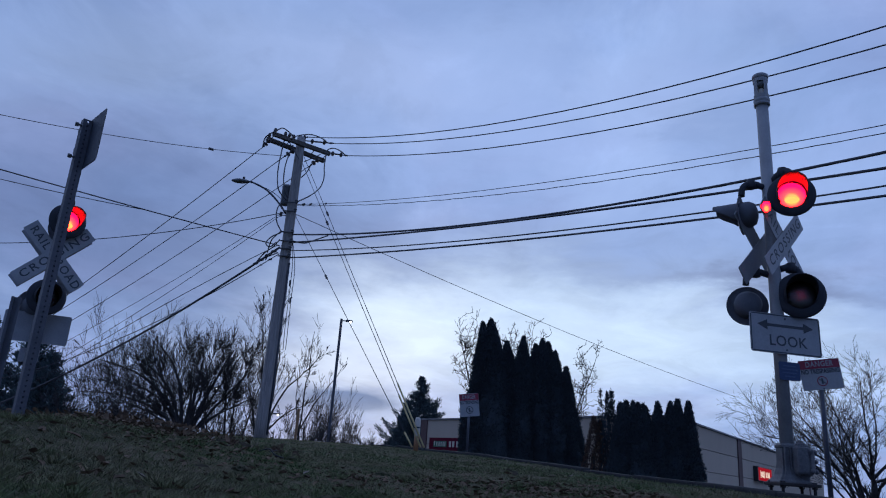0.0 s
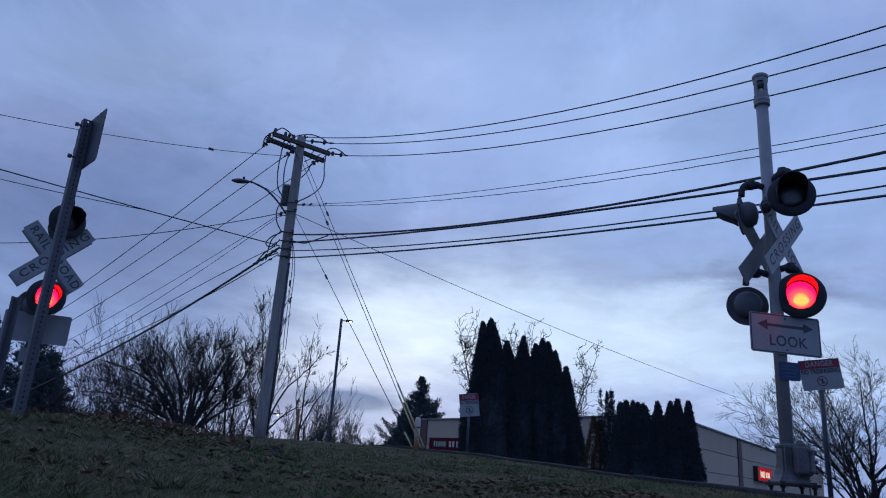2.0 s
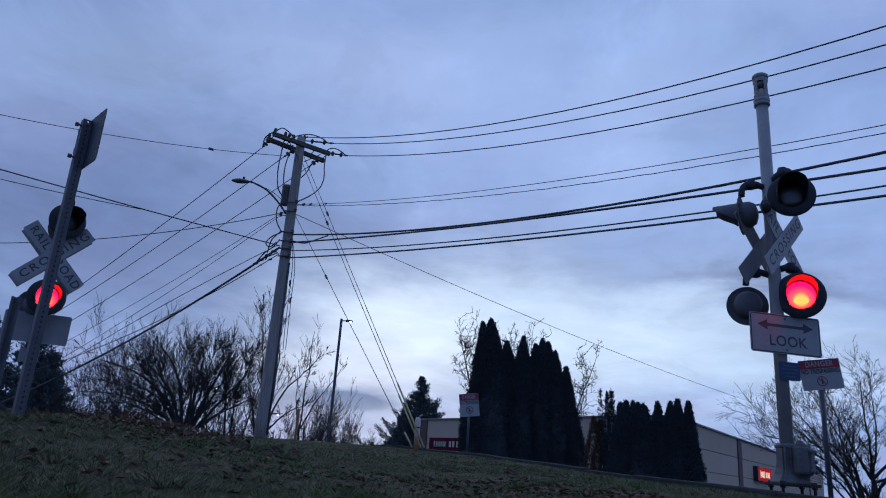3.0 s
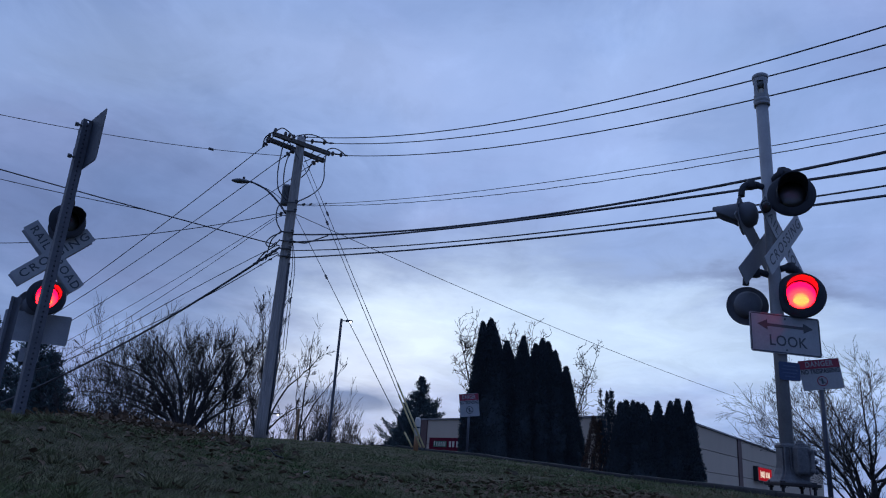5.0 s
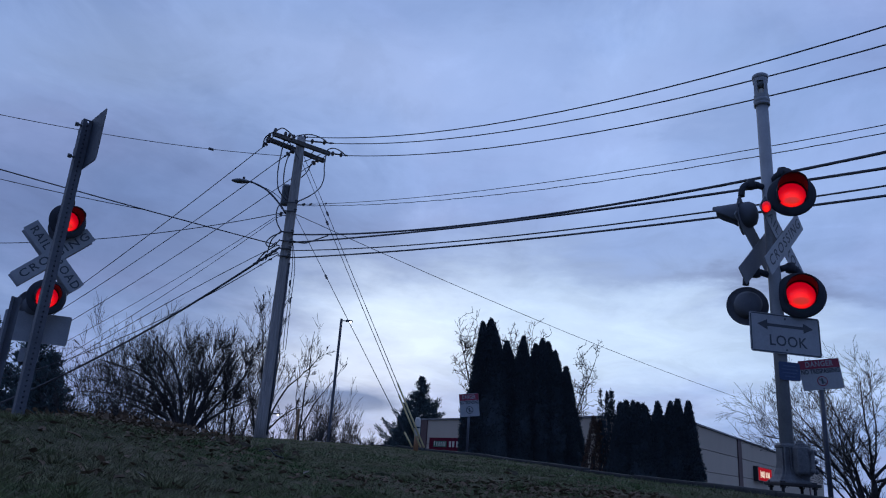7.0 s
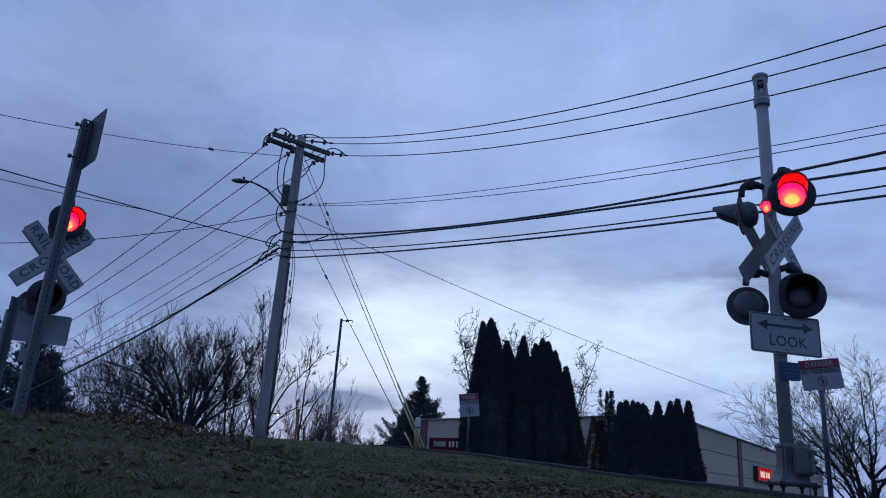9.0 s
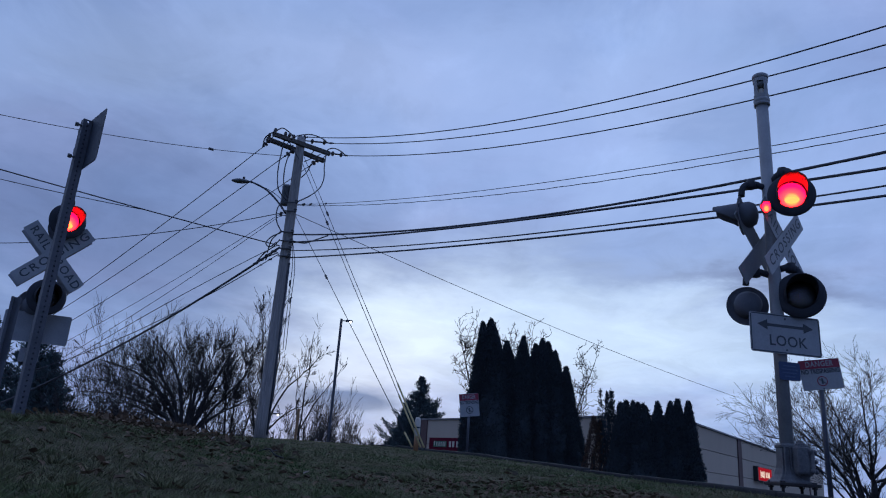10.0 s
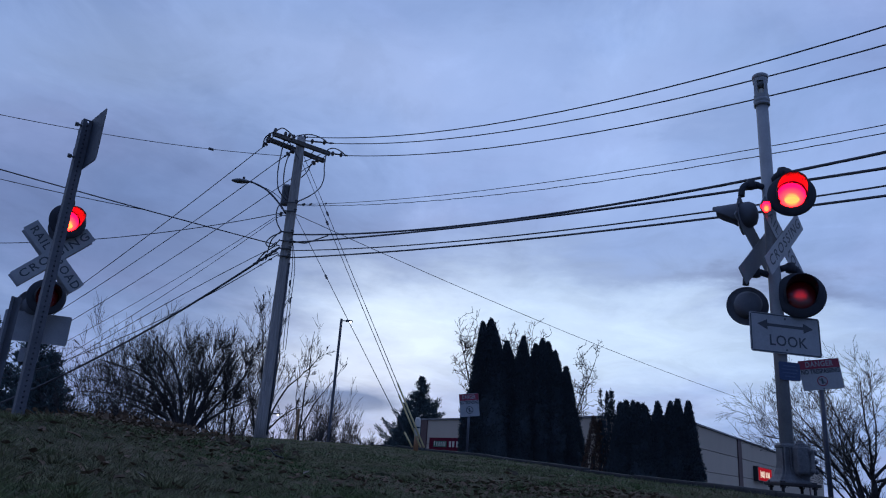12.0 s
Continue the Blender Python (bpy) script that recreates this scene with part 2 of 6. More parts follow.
HEDGE = material("thuja_foliage", (0.068, 0.082, 0.088), 0.85, 0.0, (0.060, 0.072, 0.077), 2, 25, 0.6, 0.0, per_island=0.05, spec=0.05)
NEEDLE = material("conifer_needles", (0.110, 0.148, 0.150), 0.7, 0.0, (0.078, 0.108, 0.110), 2, 25, 0.6, 0.0, per_island=0.15, spec=0.1)
SOIL = material("winter_turf", (0.036, 0.054, 0.020), 0.95, 0.0, (0.165, 0.138, 0.088), 3.2, 55, 0.62, 1.0, 0.05, spec=0.1)
GRASS = material("grass_blades", (0.082, 0.136, 0.042), 0.8, 0.0, (0.215, 0.185, 0.105), 1.1, 7, 0.5, 0.0, per_island=0.5, spec=0.2)
DRYWEED = material("dry_weed_stalks", (0.14, 0.090, 0.062), 0.9, 0.0, (0.085, 0.055, 0.042), 8, 60, 0.5, 0.0, per_island=0.3, spec=0.1)
DEADLEAF = material("fallen_leaf", (0.20, 0.132, 0.082), 0.85, 0.0, (0.120, 0.078, 0.048), 12, 70, 0.5, 0.1, per_island=0.35, spec=0.25)
PALELEAF = material("bleached_leaf", (0.29, 0.25, 0.19), 0.8, 0.0, (0.18, 0.15, 0.115), 12, 70, 0.5, 0.1, spec=0.25)
ASPHALT = material("worn_asphalt", (0.045, 0.045, 0.047), 0.9, 0.0, (0.030, 0.030, 0.032), 2, 120, 0.5, 0.5, 0.006, spec=0.2)
KERB = material("dark_kerb_stone", (0.062, 0.060, 0.058), 0.9, 0.0, (0.038, 0.037, 0.036), 3, 50, 0.5, 0.5, 0.006, per_object=0.15, spec=0.2)
PANEL = material("beige_wall_panel", (0.56, 0.445, 0.335), 0.85, 0.0, (0.50, 0.40, 0.30), 0.7, 12, 0.4, 0.1, per_object=0.04)
PILASTER = material("brown_wall_pilaster", (0.15, 0.085, 0.075), 0.8, 0.0, (0.12, 0.07, 0.06), 1, 12, 0.4, 0.1)
COPING = material("grey_metal_coping", (0.22, 0.21, 0.21), 0.5, 0.3, (0.17, 0.165, 0.16), 2, 20, 0.4, 0.0)
SHOPRED = material("red_sign_box", (0.13, 0.006, 0.022), 0.8, 0.0, (0.11, 0.005, 0.018), 2, 20, 0.3, 0.0, spec=0.15)
SHOPDARK = material("dark_sign_case", (0.02, 0.018, 0.018), 0.5, 0.0, None, 2, 20, 0.3, 0.0)
SHOPREDLIT = glowing("lit_red_sign_face", (1.0, 0.03, 0.06), 0.32)
SHOPWHITELIT = glowing("lit_white_sign_letters", (1.0, 0.80, 0.66), 0.85)
SHOPGREEN = material("green_sign_letters", (0.05, 0.16, 0.08), 0.4, 0.0, None, 2, 20, 0.3, 0.0)
REDGLASS = filter_glass("red_roundel_glass", (1.0, 0.70, 0.95), 0.14, 0.4)
FILMS = [filter_glass("dimming_film_" + n, t, 0.0, 0.1, rim) for n, t, rim in (("first", (0.022, 0.03, 0.05), 0), ("second", (0.25, 0.05, 0.10), 0.085), ("third", (0.20, 0.12, 0.12), 0.12), ("fourth", (0.2, 0.15, 0.15), 0.14), ("fifth", (0.05, 0.04, 0.04), 0.14))]
DARKGLASS = filter_glass("unlit_red_glass", (0.10, 0.008, 0.012), 0.06, 0.2)
LAMP_RED = lamp_glow("lit_red_reflector", (0.0, 0.0, -0.052), 0.055, 0.150)
LAMP_HOT = glowing("lit_lamp_filament", (1.0, 0.042, 0.006), 28.0)
LAMPWHITE = glowing("lit_street_lamp_lens", (1.0, 0.84, 0.60), 45.0)


# ---- mesh helpers ----
def finish(name, bm, mat, smooth=False):
    bmesh.ops.recalc_face_normals(bm, faces=bm.faces)
    me = bpy.data.meshes.new(name)
    bm.to_mesh(me)
    bm.free()
    me.materials.append(mat)
    if smooth:
        me.polygons.foreach_set("use_smooth", [True] * len(me.polygons))
    return me


def part(name, bm, mat, parent, label="", m=None, smooth=False):
    """Links a bmesh (or a mesh) as one object under a thing or a part."""
    me = bm if isinstance(bm, bpy.types.Mesh) else finish(name, bm, mat, smooth)
    ob = new(name, me)
    ob.parent = parent
    if m is not None:
        ob.matrix_basis = m
    return tagged(ob, label) if label else ob


def thing(name, x, y, z, label, category, group="", kind="", rz=0.0):
    ob = new(name)
    ob.matrix_basis = pose(x, y, z, 0, 0, rz)
    return tagged(ob, label, category, group, kind)


def box(bm, centre, size, m=None, bevel=0.0):
    r = bmesh.ops.create_cube(bm, size=1.0, matrix=(m or Matrix()) @ Matrix.Translation(centre) @ Matrix.Diagonal((*size, 1)))
    if bevel:
        edges = list({e for v in r["verts"] for e in v.link_edges})
        bmesh.ops.bevel(bm, geom=edges, offset=bevel, segments=2, affect="EDGES", profile=0.6)
    return bm


def rod(bm, a, b, r1, r2=None, sides=12, caps=True):
    a, b = Vector(a), Vector(b)
    d = b - a
    m = Matrix.Translation((a + b) / 2) @ d.to_track_quat("Z", "Y").to_matrix().to_4x4()
    bmesh.ops.create_cone(bm, cap_ends=caps, segments=sides, radius1=r1, radius2=r1 if r2 is None else r2, depth=d.length, matrix=m)
    return bm


def lathe(bm, profile, sides=24, m=None):
    """Turns (radius, height) pairs round the z axis."""
    rings = []
    for r, h in profile:
        rings.append([bm.verts.new((m or Matrix()) @ Vector((r * math.cos(2 * math.pi * i / sides), r * math.sin(2 * math.pi * i / sides), h)))
                      for i in range(sides)])
    for a, b in zip(rings, rings[1:]):
        for i in range(sides):
            j = (i + 1) % sides
            bm.faces.new((a[i], a[j], b[j], b[i]))
    if profile[0][0] > 1e-5:
        bm.faces.new(rings[0][::-1])
    if profile[-1][0] > 1e-5:
        bm.faces.new(rings[-1])
    return bm


def tube_data(points, radii, sides, verts, faces):
    """Appends a swept tube to plain vertex and face lists."""
    base = len(verts)
    up = Vector((0.31, 0.17, 0.93))
    n = len(points)
    for i, p in enumerate(points):
        t = (points[min(i + 1, n - 1)] - points[max(i - 1, 0)]).normalized()
        u = t.cross(up)
        if u.length < 1e-3:
            u = t.cross(Vector((1, 0, 0)))
        u.normalize()
        w = t.cross(u)
        for k in range(sides):
            a = 2 * math.pi * k / sides
            verts.append(p + (u * math.cos(a) + w * math.sin(a)) * radii[i])
    for i in range(n - 1):
        for k in range(sides):
            j = (k + 1) % sides
            faces.append((base + i * sides + k, base + i * sides + j, base + (i + 1) * sides + j, base + (i + 1) * sides + k))
    faces.append(tuple(base + k for k in range(sides))[::-1])
    faces.append(tuple(base + (n - 1) * sides + k for k in range(sides)))


def data_mesh(name, verts, faces, mat, smooth=False):
    me = bpy.data.meshes.new(name)
    me.from_pydata(verts, [], faces)
    me.materials.append(mat)
    if smooth:
        me.polygons.foreach_set("use_smooth", [True] * len(me.polygons))
    me.update()
    return me


def tube(name, points, radius, mat, sides=8):
    pts = [Vector(p) for p in points]
    v, f = [], []
    tube_data(pts, radius if isinstance(radius, (list, tuple)) else [radius] * len(pts), sides, v, f)
    return data_mesh(name, v, f, mat, True)


def smooth_line(points, steps=6):
    """A soft curve through the points."""
    p = [Vector(q) for q in points]
    p = [p[0] * 2 - p[1]] + p + [p[-1] * 2 - p[-2]]
    out = []
    for i in range(1, len(p) - 2):
        for s in range(steps):
            t = s / steps
            a, b, c, d = p[i - 1], p[i], p[i + 1], p[i + 2]
            out.append(0.5 * ((2 * b) + (c - a) * t + (2 * a - 5 * b + 4 * c - d) * t * t + (3 * b - a - 3 * c + d) * t ** 3))
    return out + [p[-2]]


def lettering(body, size, mat, m, parent, name="lettering", bold=0.0, spacing=1.0, width=0.0):
    """Writing as a thin mesh, centred, read from the -y side of m."""
    cu = bpy.data.curves.new(name, "FONT")
    cu.body, cu.size, cu.align_x, cu.align_y = body, size, "CENTER", "CENTER"
    cu.offset, cu.space_character, cu.resolution_u = bold, spacing, 3
    tmp = new("tmp_writing", cu)
    me = bpy.data.meshes.new_from_object(tmp.evaluated_get(bpy.context.evaluated_depsgraph_get()))
    bpy.data.objects.remove(tmp)
    me.materials.clear()
    me.materials.append(mat)
    if width:
        xs = [v.co.x for v in me.vertices]
        me.transform(Matrix.Diagonal((width / (max(xs) - min(xs)), 1, 1, 1)))
    me.transform(m @ pose(0, 0, 0, 90, 0, 0))
    return part(name, me, mat, parent)


def plate(bm, w, h, t, corner, m):
    """An upright sheet with rounded corners, facing -y of m."""
    pts = []
    for cx, cz, a0 in ((w / 2 - corner, h / 2 - corner, 0), (-w / 2 + corner, h / 2 - corner, 90), (-w / 2 + corner, -h / 2 + corner, 180), (w / 2 - corner, -h / 2 + corner, 270)):
        for k in range(4):
            a = radians(a0 + k * 30)
            pts.append((cx + corner * math.cos(a), cz + corner * math.sin(a)))
    front = [bm.verts.new(m @ Vector((x, -t / 2, z))) for x, z in pts]
    back = [bm.verts.new(m @ Vector((x, t / 2, z))) for x, z in pts]
    bm.faces.new(front)
    bm.faces.new(back[::-1])
    for i in range(len(pts)):
        j = (i + 1) % len(pts)
        bm.faces.new((front[i], back[i], back[j], front[j]))
    return bm


def facing(nx, ny):
    """Turn about z, in degrees, by which the -y side looks along (nx, ny)."""
    return math.degrees(math.atan2(nx, -ny))


# ---- ground ----
def soft(t):
    t = min(max(t, 0.0), 1.0)
    return t * t * (3 - 2 * t)


KERB_A, KERB_D = Vector((3.42, 7.25)), Vector((-2.85, 8.4)).normalized()


def beyond_kerb(x, y):
    return (x - KERB_A.x) * KERB_D.y - (y - KERB_A.y) * KERB_D.x


def ground_z(x, y):
    z = 0.045 + 0.038 * min(y, 21.0)
    z += 0.188 * soft((-x - 0.5) / 1.3) * math.exp(-((y - 3.6) / 2.6) ** 2)
    z += 0.022 * noise.noise(Vector((x * 0.7, y * 0.7, 0.3))) * soft((y - 0.5) / 2) + 0.012 * noise.noise(Vector((x * 2.6, y * 2.6, 1.3))) + (0.011 * noise.noise(Vector((x * 6.5, y * 6.5, 2.3))) + 0.006 * noise.noise(Vector((x * 13, y * 13, 3.3))) if -6 < x < 7 and 0 < y < 14 else 0)
    z -= 0.075 * soft((x - 0.6) / 2.2)
    z -= 0.42 * math.exp(-((x + 6.0) / 2.2) ** 2 - ((y - 10.4) / 2.6) ** 2)
    d = beyond_kerb(x, y)
    z -= 0.05 * soft((d - 0.10) / 0.1) + 0.02 * min(max(d, 0), 3)
    fall = max(soft((y - 21.5) / 8.0), soft((d - 3.0) / 7.0), soft((-y - 2) / 10.0) * 0.6, soft((-x - 14) / 20) * 0.6)
    return z * (1 - fall) + (-1.2) * fall


def build_ground():
    def lines(stops):
        out = []
        for a, b, s in stops:
            k = max(1, round((b - a) / s))
            out += [a + (b - a) * i / k for i in range(k)]
        return out + [stops[-1][1]]
    xs = lines([(-900, -60, 120), (-60, -12, 4), (-12, -5, 0.5), (-5, 5, 0.05), (5, 14, 0.5), (14, 60, 4), (60, 900, 120)])
    ys = lines([(-900, -40, 120), (-40, -4, 4), (-4, 0.4, 0.4), (0.4, 7, 0.05), (7, 12, 0.1), (12, 34, 0.35), (34, 80, 4), (80, 1800, 215)])
    verts = [(x, y, ground_z(x, y)) for y in ys for x in xs]
    w = len(xs)
    faces = [(j * w + i, j * w + i + 1, (j + 1) * w + i + 1, (j + 1) * w + i) for j in range(len(ys) - 1) for i in range(w - 1)]
    me = data_mesh("ground", verts, faces, SOIL, True)
    me.materials.append(ASPHALT)
    for p in me.polygons:
        c = p.center
        if beyond_kerb(c.x, c.y) > 0.15 or c.y > 30:
            p.material_index = 1
    tagged(new("ground", me), "dark winter turf rising to a low crest, asphalt beyond", "ground", kind="structure")


build_ground()


def build_kerb():
    kerb = thing("kerb", 0, 0, 0, "low dark kerb along the edge of the turf", "kerb", kind="structure")
    bm = bmesh.new()
    box(bm, (0, 0, 0), (0.14, 1.19, 0.16), bevel=0.02)
    me = finish("kerb_stone", bm, KERB)
    for i in range(-4, 15):
        p = KERB_A + KERB_D * (i * 1.2)
        q = KERB_A + KERB_D * (i * 1.2 + 1.2)
        m = (p + q) / 2
        slope = math.degrees(math.atan2(ground_z(q.x, q.y) - ground_z(p.x, p.y), 1.2))
        ob = part("kerb_stone", me, KERB, kerb)
        ob.matrix_basis = pose(m.x, m.y, ground_z(m.x - 0.1, m.y) - 0.03 + random.uniform(-0.008, 0.008), slope, 0, math.degrees(math.atan2(-KERB_D.x, KERB_D.y)) + random.uniform(-0.4, 0.4))


build_kerb()


# ---- crossing signals ----
FILM_GAP = 0.012
moving_lamps = []


def lamp_unit(parent, at, n, lit, tilt=0.0, size=1.0, gland=False, bare=False, linger=0.0):
    """One flashing light: background disc, hood, housing, roundel and, in a lit one, the lamp that slides behind added
    films that dim it.
    """
    m = pose(*at, tilt, 0, facing(*n)) @ Matrix.Diagonal((size * (0.76 if bare else 1), size, size, 1))
    # Unlit units take a lighter black than the lit ones.
    paint = BLACKPAINT if lit else PALERBLACK
    to_y = pose(0, 0, 0, 90, 0, 0)     # lathe axis z becomes -y
    bm = bmesh.new()
    lathe(bm, [(0.152, 0.0), (0.162, 0.004), (0.172, -0.006), (0.172, -0.02), (0.152, -0.012)] if bare else [(0.152, 0.0), (0.19, 0.004), (0.235, -0.010), (0.250, -0.020), (0.250, -0.028), (0.234, -0.020), (0.19, -0.008), (0.152, -0.012)], 40, to_y)
    bm.faces.ensure_lookup_table()
    for f in [f for f in bm.faces if len(f.verts) > 4]:
        bm.faces.remove(f)
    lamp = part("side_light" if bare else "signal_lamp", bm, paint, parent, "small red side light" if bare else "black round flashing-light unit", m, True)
    bm = bmesh.new()
    lathe(bm, [(0.158, -0.010), (0.165, -0.03), (0.165, -0.13), (0.13, -0.19), (0.06, -0.215), (0.0, -0.22)], 28, to_y)
    for f in [f for f in bm.faces if len(f.verts) > 4]:
        bm.faces.remove(f)
    part("housing", bm, paint, lamp, smooth=True)
    # hood: open below, longest at the top
    if not bare:
        bm = bmesh.new()
        seg, rows = 28, 5
        def hood_ring(r):
            out = []
            for j in range(rows + 1):
                ring = []
                for i in range(seg + 1):
                    a = radians(-38 + (180 + 76) * i / seg)
                    reach = 0.05 + 0.25 * soft((math.sin(a) + 0.72) / 1.3)
                    k = j / rows
                    ring.append(bm.verts.new((r * (1 - 0.05 * k) * math.cos(a), -reach * k - 0.002, r * (1 - 0.05 * k) * math.sin(a))))
                out.append(ring)
            return out
        o, inn = hood_ring(0.162), hood_ring(0.157)
        for A, flip in ((o, False), (inn, True)):
            for j in range(rows):
                for i in range(seg):
                    q = (A[j][i], A[j][i + 1], A[j + 1][i + 1], A[j + 1][i])
                    bm.faces.new(q[::-1] if flip else q)
        for i in range(seg):
            bm.faces.new((o[rows][i], o[rows][i + 1], inn[rows][i + 1], inn[rows][i]))
        for j in range(rows):
            bm.faces.new((o[j][0], o[j + 1][0], inn[j + 1][0], inn[j][0]))
            bm.faces.new((o[j][seg], inn[j][seg], inn[j + 1][seg], o[j + 1][seg]))
        part("hood", bm, paint, lamp, smooth=True)
    bm = bmesh.new()
    lathe(bm, [(0.152, -0.006), (0.148, 0.004), (0.12, 0.014), (0.07, 0.022), (0.0, 0.025)], 32, to_y)
    for f in [f for f in bm.faces if len(f.verts) > 4]:
        bm.faces.remove(f)
    part("roundel", bm, REDGLASS if lit else DARKGLASS, lamp, "red glass lens", smooth=True)
    if not lit:
        bm = bmesh.new()
        lathe(bm, [(0.150, -0.02), (0.0, -0.02)], 28, to_y)
        part("backing", bm, paint, lamp)
        return lamp
    # Added dark films: the lamp slides back behind them to flash and fade.
    for k in range(5):
        bm = bmesh.new()
        bmesh.ops.create_circle(bm, cap_ends=True, segments=32, radius=0.164, matrix=pose(0, 0.024 + FILM_GAP * k, 0, 90, 0, 0))
        part("dimming_film", bm, FILMS[k], lamp)
    if gland:
        bm = bmesh.new()
        lathe(bm, [(0.0, 0.335), (0.022, 0.335)] + [(r, 0.245 + 0.018 * (4 - k) + dz) for k in range(5) for dz, r in ((0.012, 0.034), (0.006, 0.034), (0.004, 0.024), (0.0, 0.024))] + [(0.024, 0.225)], 12, Matrix.Translation((0, 0.03, -0.01)))
        part("cable_gland", bm, paint, lamp, "ribbed cable gland")
    # the lamp itself: a dished reflector and a bright filament dish
    bm = bmesh.new()
    lathe(bm, [(0.146, -0.004), (0.146, 0.0), (0.10, -0.002), (0.0, -0.002)], 32, to_y)
    ref = part("reflector", bm, LAMP_RED, lamp, "glowing red reflector", pose(0, 0.018, 0))
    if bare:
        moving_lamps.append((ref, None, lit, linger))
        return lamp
    bm = bmesh.new()
    bmesh.ops.create_uvsphere(bm, u_segments=20, v_segments=8, radius=1.0, matrix=Matrix.Translation((0.0, -0.001, -0.060)) @ Matrix.Diagonal((0.078, 0.003, 0.044, 1)))
    bulb = part("filament", bm, LAMP_HOT, lamp, "orange-white filament", pose(0, 0.018, 0), True)
    moving_lamps.append((ref, bulb, lit, linger))
    return lamp


def lamp_arm(parent, a, b):
    """Cast bracket from the mast out to a lamp."""
    a, b = Vector(a), Vector(b)
    pts = smooth_line([a, a.lerp(b, 0.55) + Vector((0, 0, 0.05)), a.lerp(b, 0.92) + Vector((0, 0, 0.0)), b + Vector((0, 0, -0.10))], 5)
    part("lamp_arm", tube("lamp_arm", pts, 0.036, BLACKPAINT, 10), None, parent)
    bm = bmesh.new()
    lathe(bm, [(0.0, 0.05), (0.045, 0.045), (0.055, 0.0), (0.055, -0.05), (0.04, -0.06)], 14, Matrix.Translation(a.lerp(b, 0.55) + Vector((0, 0, 0.045))))
    part("terminal_cap", bm, BLACKPAINT, parent, smooth=True)


def crossbuck(parent, at, n, angles=(42, -42)):
    """Two white boards crossed at the given angles, RAIL ROAD under CROSSING."""
    for name, angle, y in (("rail_road_board", angles[0], 0.012), ("crossing_board", angles[1], 0.0)):
        bm = bmesh.new()
        mm = pose(*at, 0, 0, facing(*n)) @ pose(0, y, 0, 0, angle, 0)
        plate(bm, 1.15, 0.215, 0.006, 0.012, mm)
        board = part(name, bm, WHITE, parent, "white board with black lettering")
        bm = bmesh.new()
        plate(bm, 1.14, 0.208, 0.003, 0.01, mm @ Matrix.Translation((0, 0.0055 if angle > 0 else 0.0050, 0)))
        part("board_back", bm, SIGNBACK, board, "bare metal back")
        if angle > 0:
            lettering("RAIL", 0.160, LETTER, mm @ Matrix.Translation((-0.328, -0.0045, 0)), board, bold=0.0022, spacing=1.22)
            lettering("ROAD", 0.160, LETTER, mm @ Matrix.Translation((0.322, -0.0045, 0)), board, bold=0.0022, spacing=1.18)
        else:
            lettering("CROSSING", 0.160, LETTER, mm @ Matrix.Translation((0.022, -0.0045, 0)), board, bold=0.0022, spacing=1.25, width=1.02)


def look_sign(parent, at, n):
    m = pose(*at, 0, 0, facing(*n))
    bm = bmesh.new()
    plate(bm, 0.84, 0.42, 0.004, 0.025, m)
    sign = part("look_sign", bm, WHITE, parent, "white sign with black arrow and the word look")
    bm = bmesh.new()
    plate(bm, 0.84, 0.42, 0.003, 0.025, m @ Matrix.Translation((0, 0.0045, 0)))
    part("sign_back", bm, SIGNBACK, sign)
    # border strips
    bm = bmesh.new()
    for cx, cz, w, h in ((0, 0.197, 0.80, 0.012), (0, -0.197, 0.80, 0.012), (-0.407, 0, 0.012, 0.37), (0.407, 0, 0.012, 0.37)):
        box(bm, (cx, -0.0035, cz), (w, 0.002, h), m)
    part("border", bm, LETTER, sign)
    bm = bmesh.new()
    box(bm, (0, -0.0035, 0.085), (0.46, 0.002, 0.030), m)
    for s in (-1, 1):
        v = [bm.verts.new(m @ Vector((s * a, -0.0045, 0.085 + b))) for a, b in ((0.335, 0), (0.215, 0.055), (0.215, -0.055))]
        bm.faces.new(v if s > 0 else v[::-1])
    part("arrow", bm, LETTER, sign)
    lettering("LOOK", 0.158, LETTER, m @ Matrix.Translation((0.02, -0.0045, -0.080)), sign, bold=0.002, spacing=1.05)
    for z in (0.165, -0.165):
        bm = bmesh.new()
        lathe(bm, [(0.012, 0.004), (0.010, 0.009), (0.0, 0.010)], 8, m @ Matrix.Translation((0, 0, z)) @ pose(0, 0, 0, 90, 0, 0))
        part("bolt", bm, CAST, sign)


def blue_sign(parent, at, n):
    m = pose(*at, 0, 0, facing(*n))
    bm = bmesh.new()
    plate(bm, 0.25, 0.19, 0.004, 0.022, m)
    sign = part("notice_plate", bm, SIGNBLUE, parent, "small blue notice plate")
    bm = bmesh.new()
    plate(bm, 0.25, 0.19, 0.003, 0.022, m @ Matrix.Translation((0, 0.0045, 0)))
    part("sign_back", bm, SIGNBACK, sign, "bare metal back")
    for k, w in enumerate((0.15, 0.19, 0.17, 0.12)):
        bm = bmesh.new()
        box(bm, (0.0, -0.0030, 0.055 - 0.036 * k), (w, 0.002, 0.012), m)
        part("text_bar", bm, FADEDTEXT, sign)


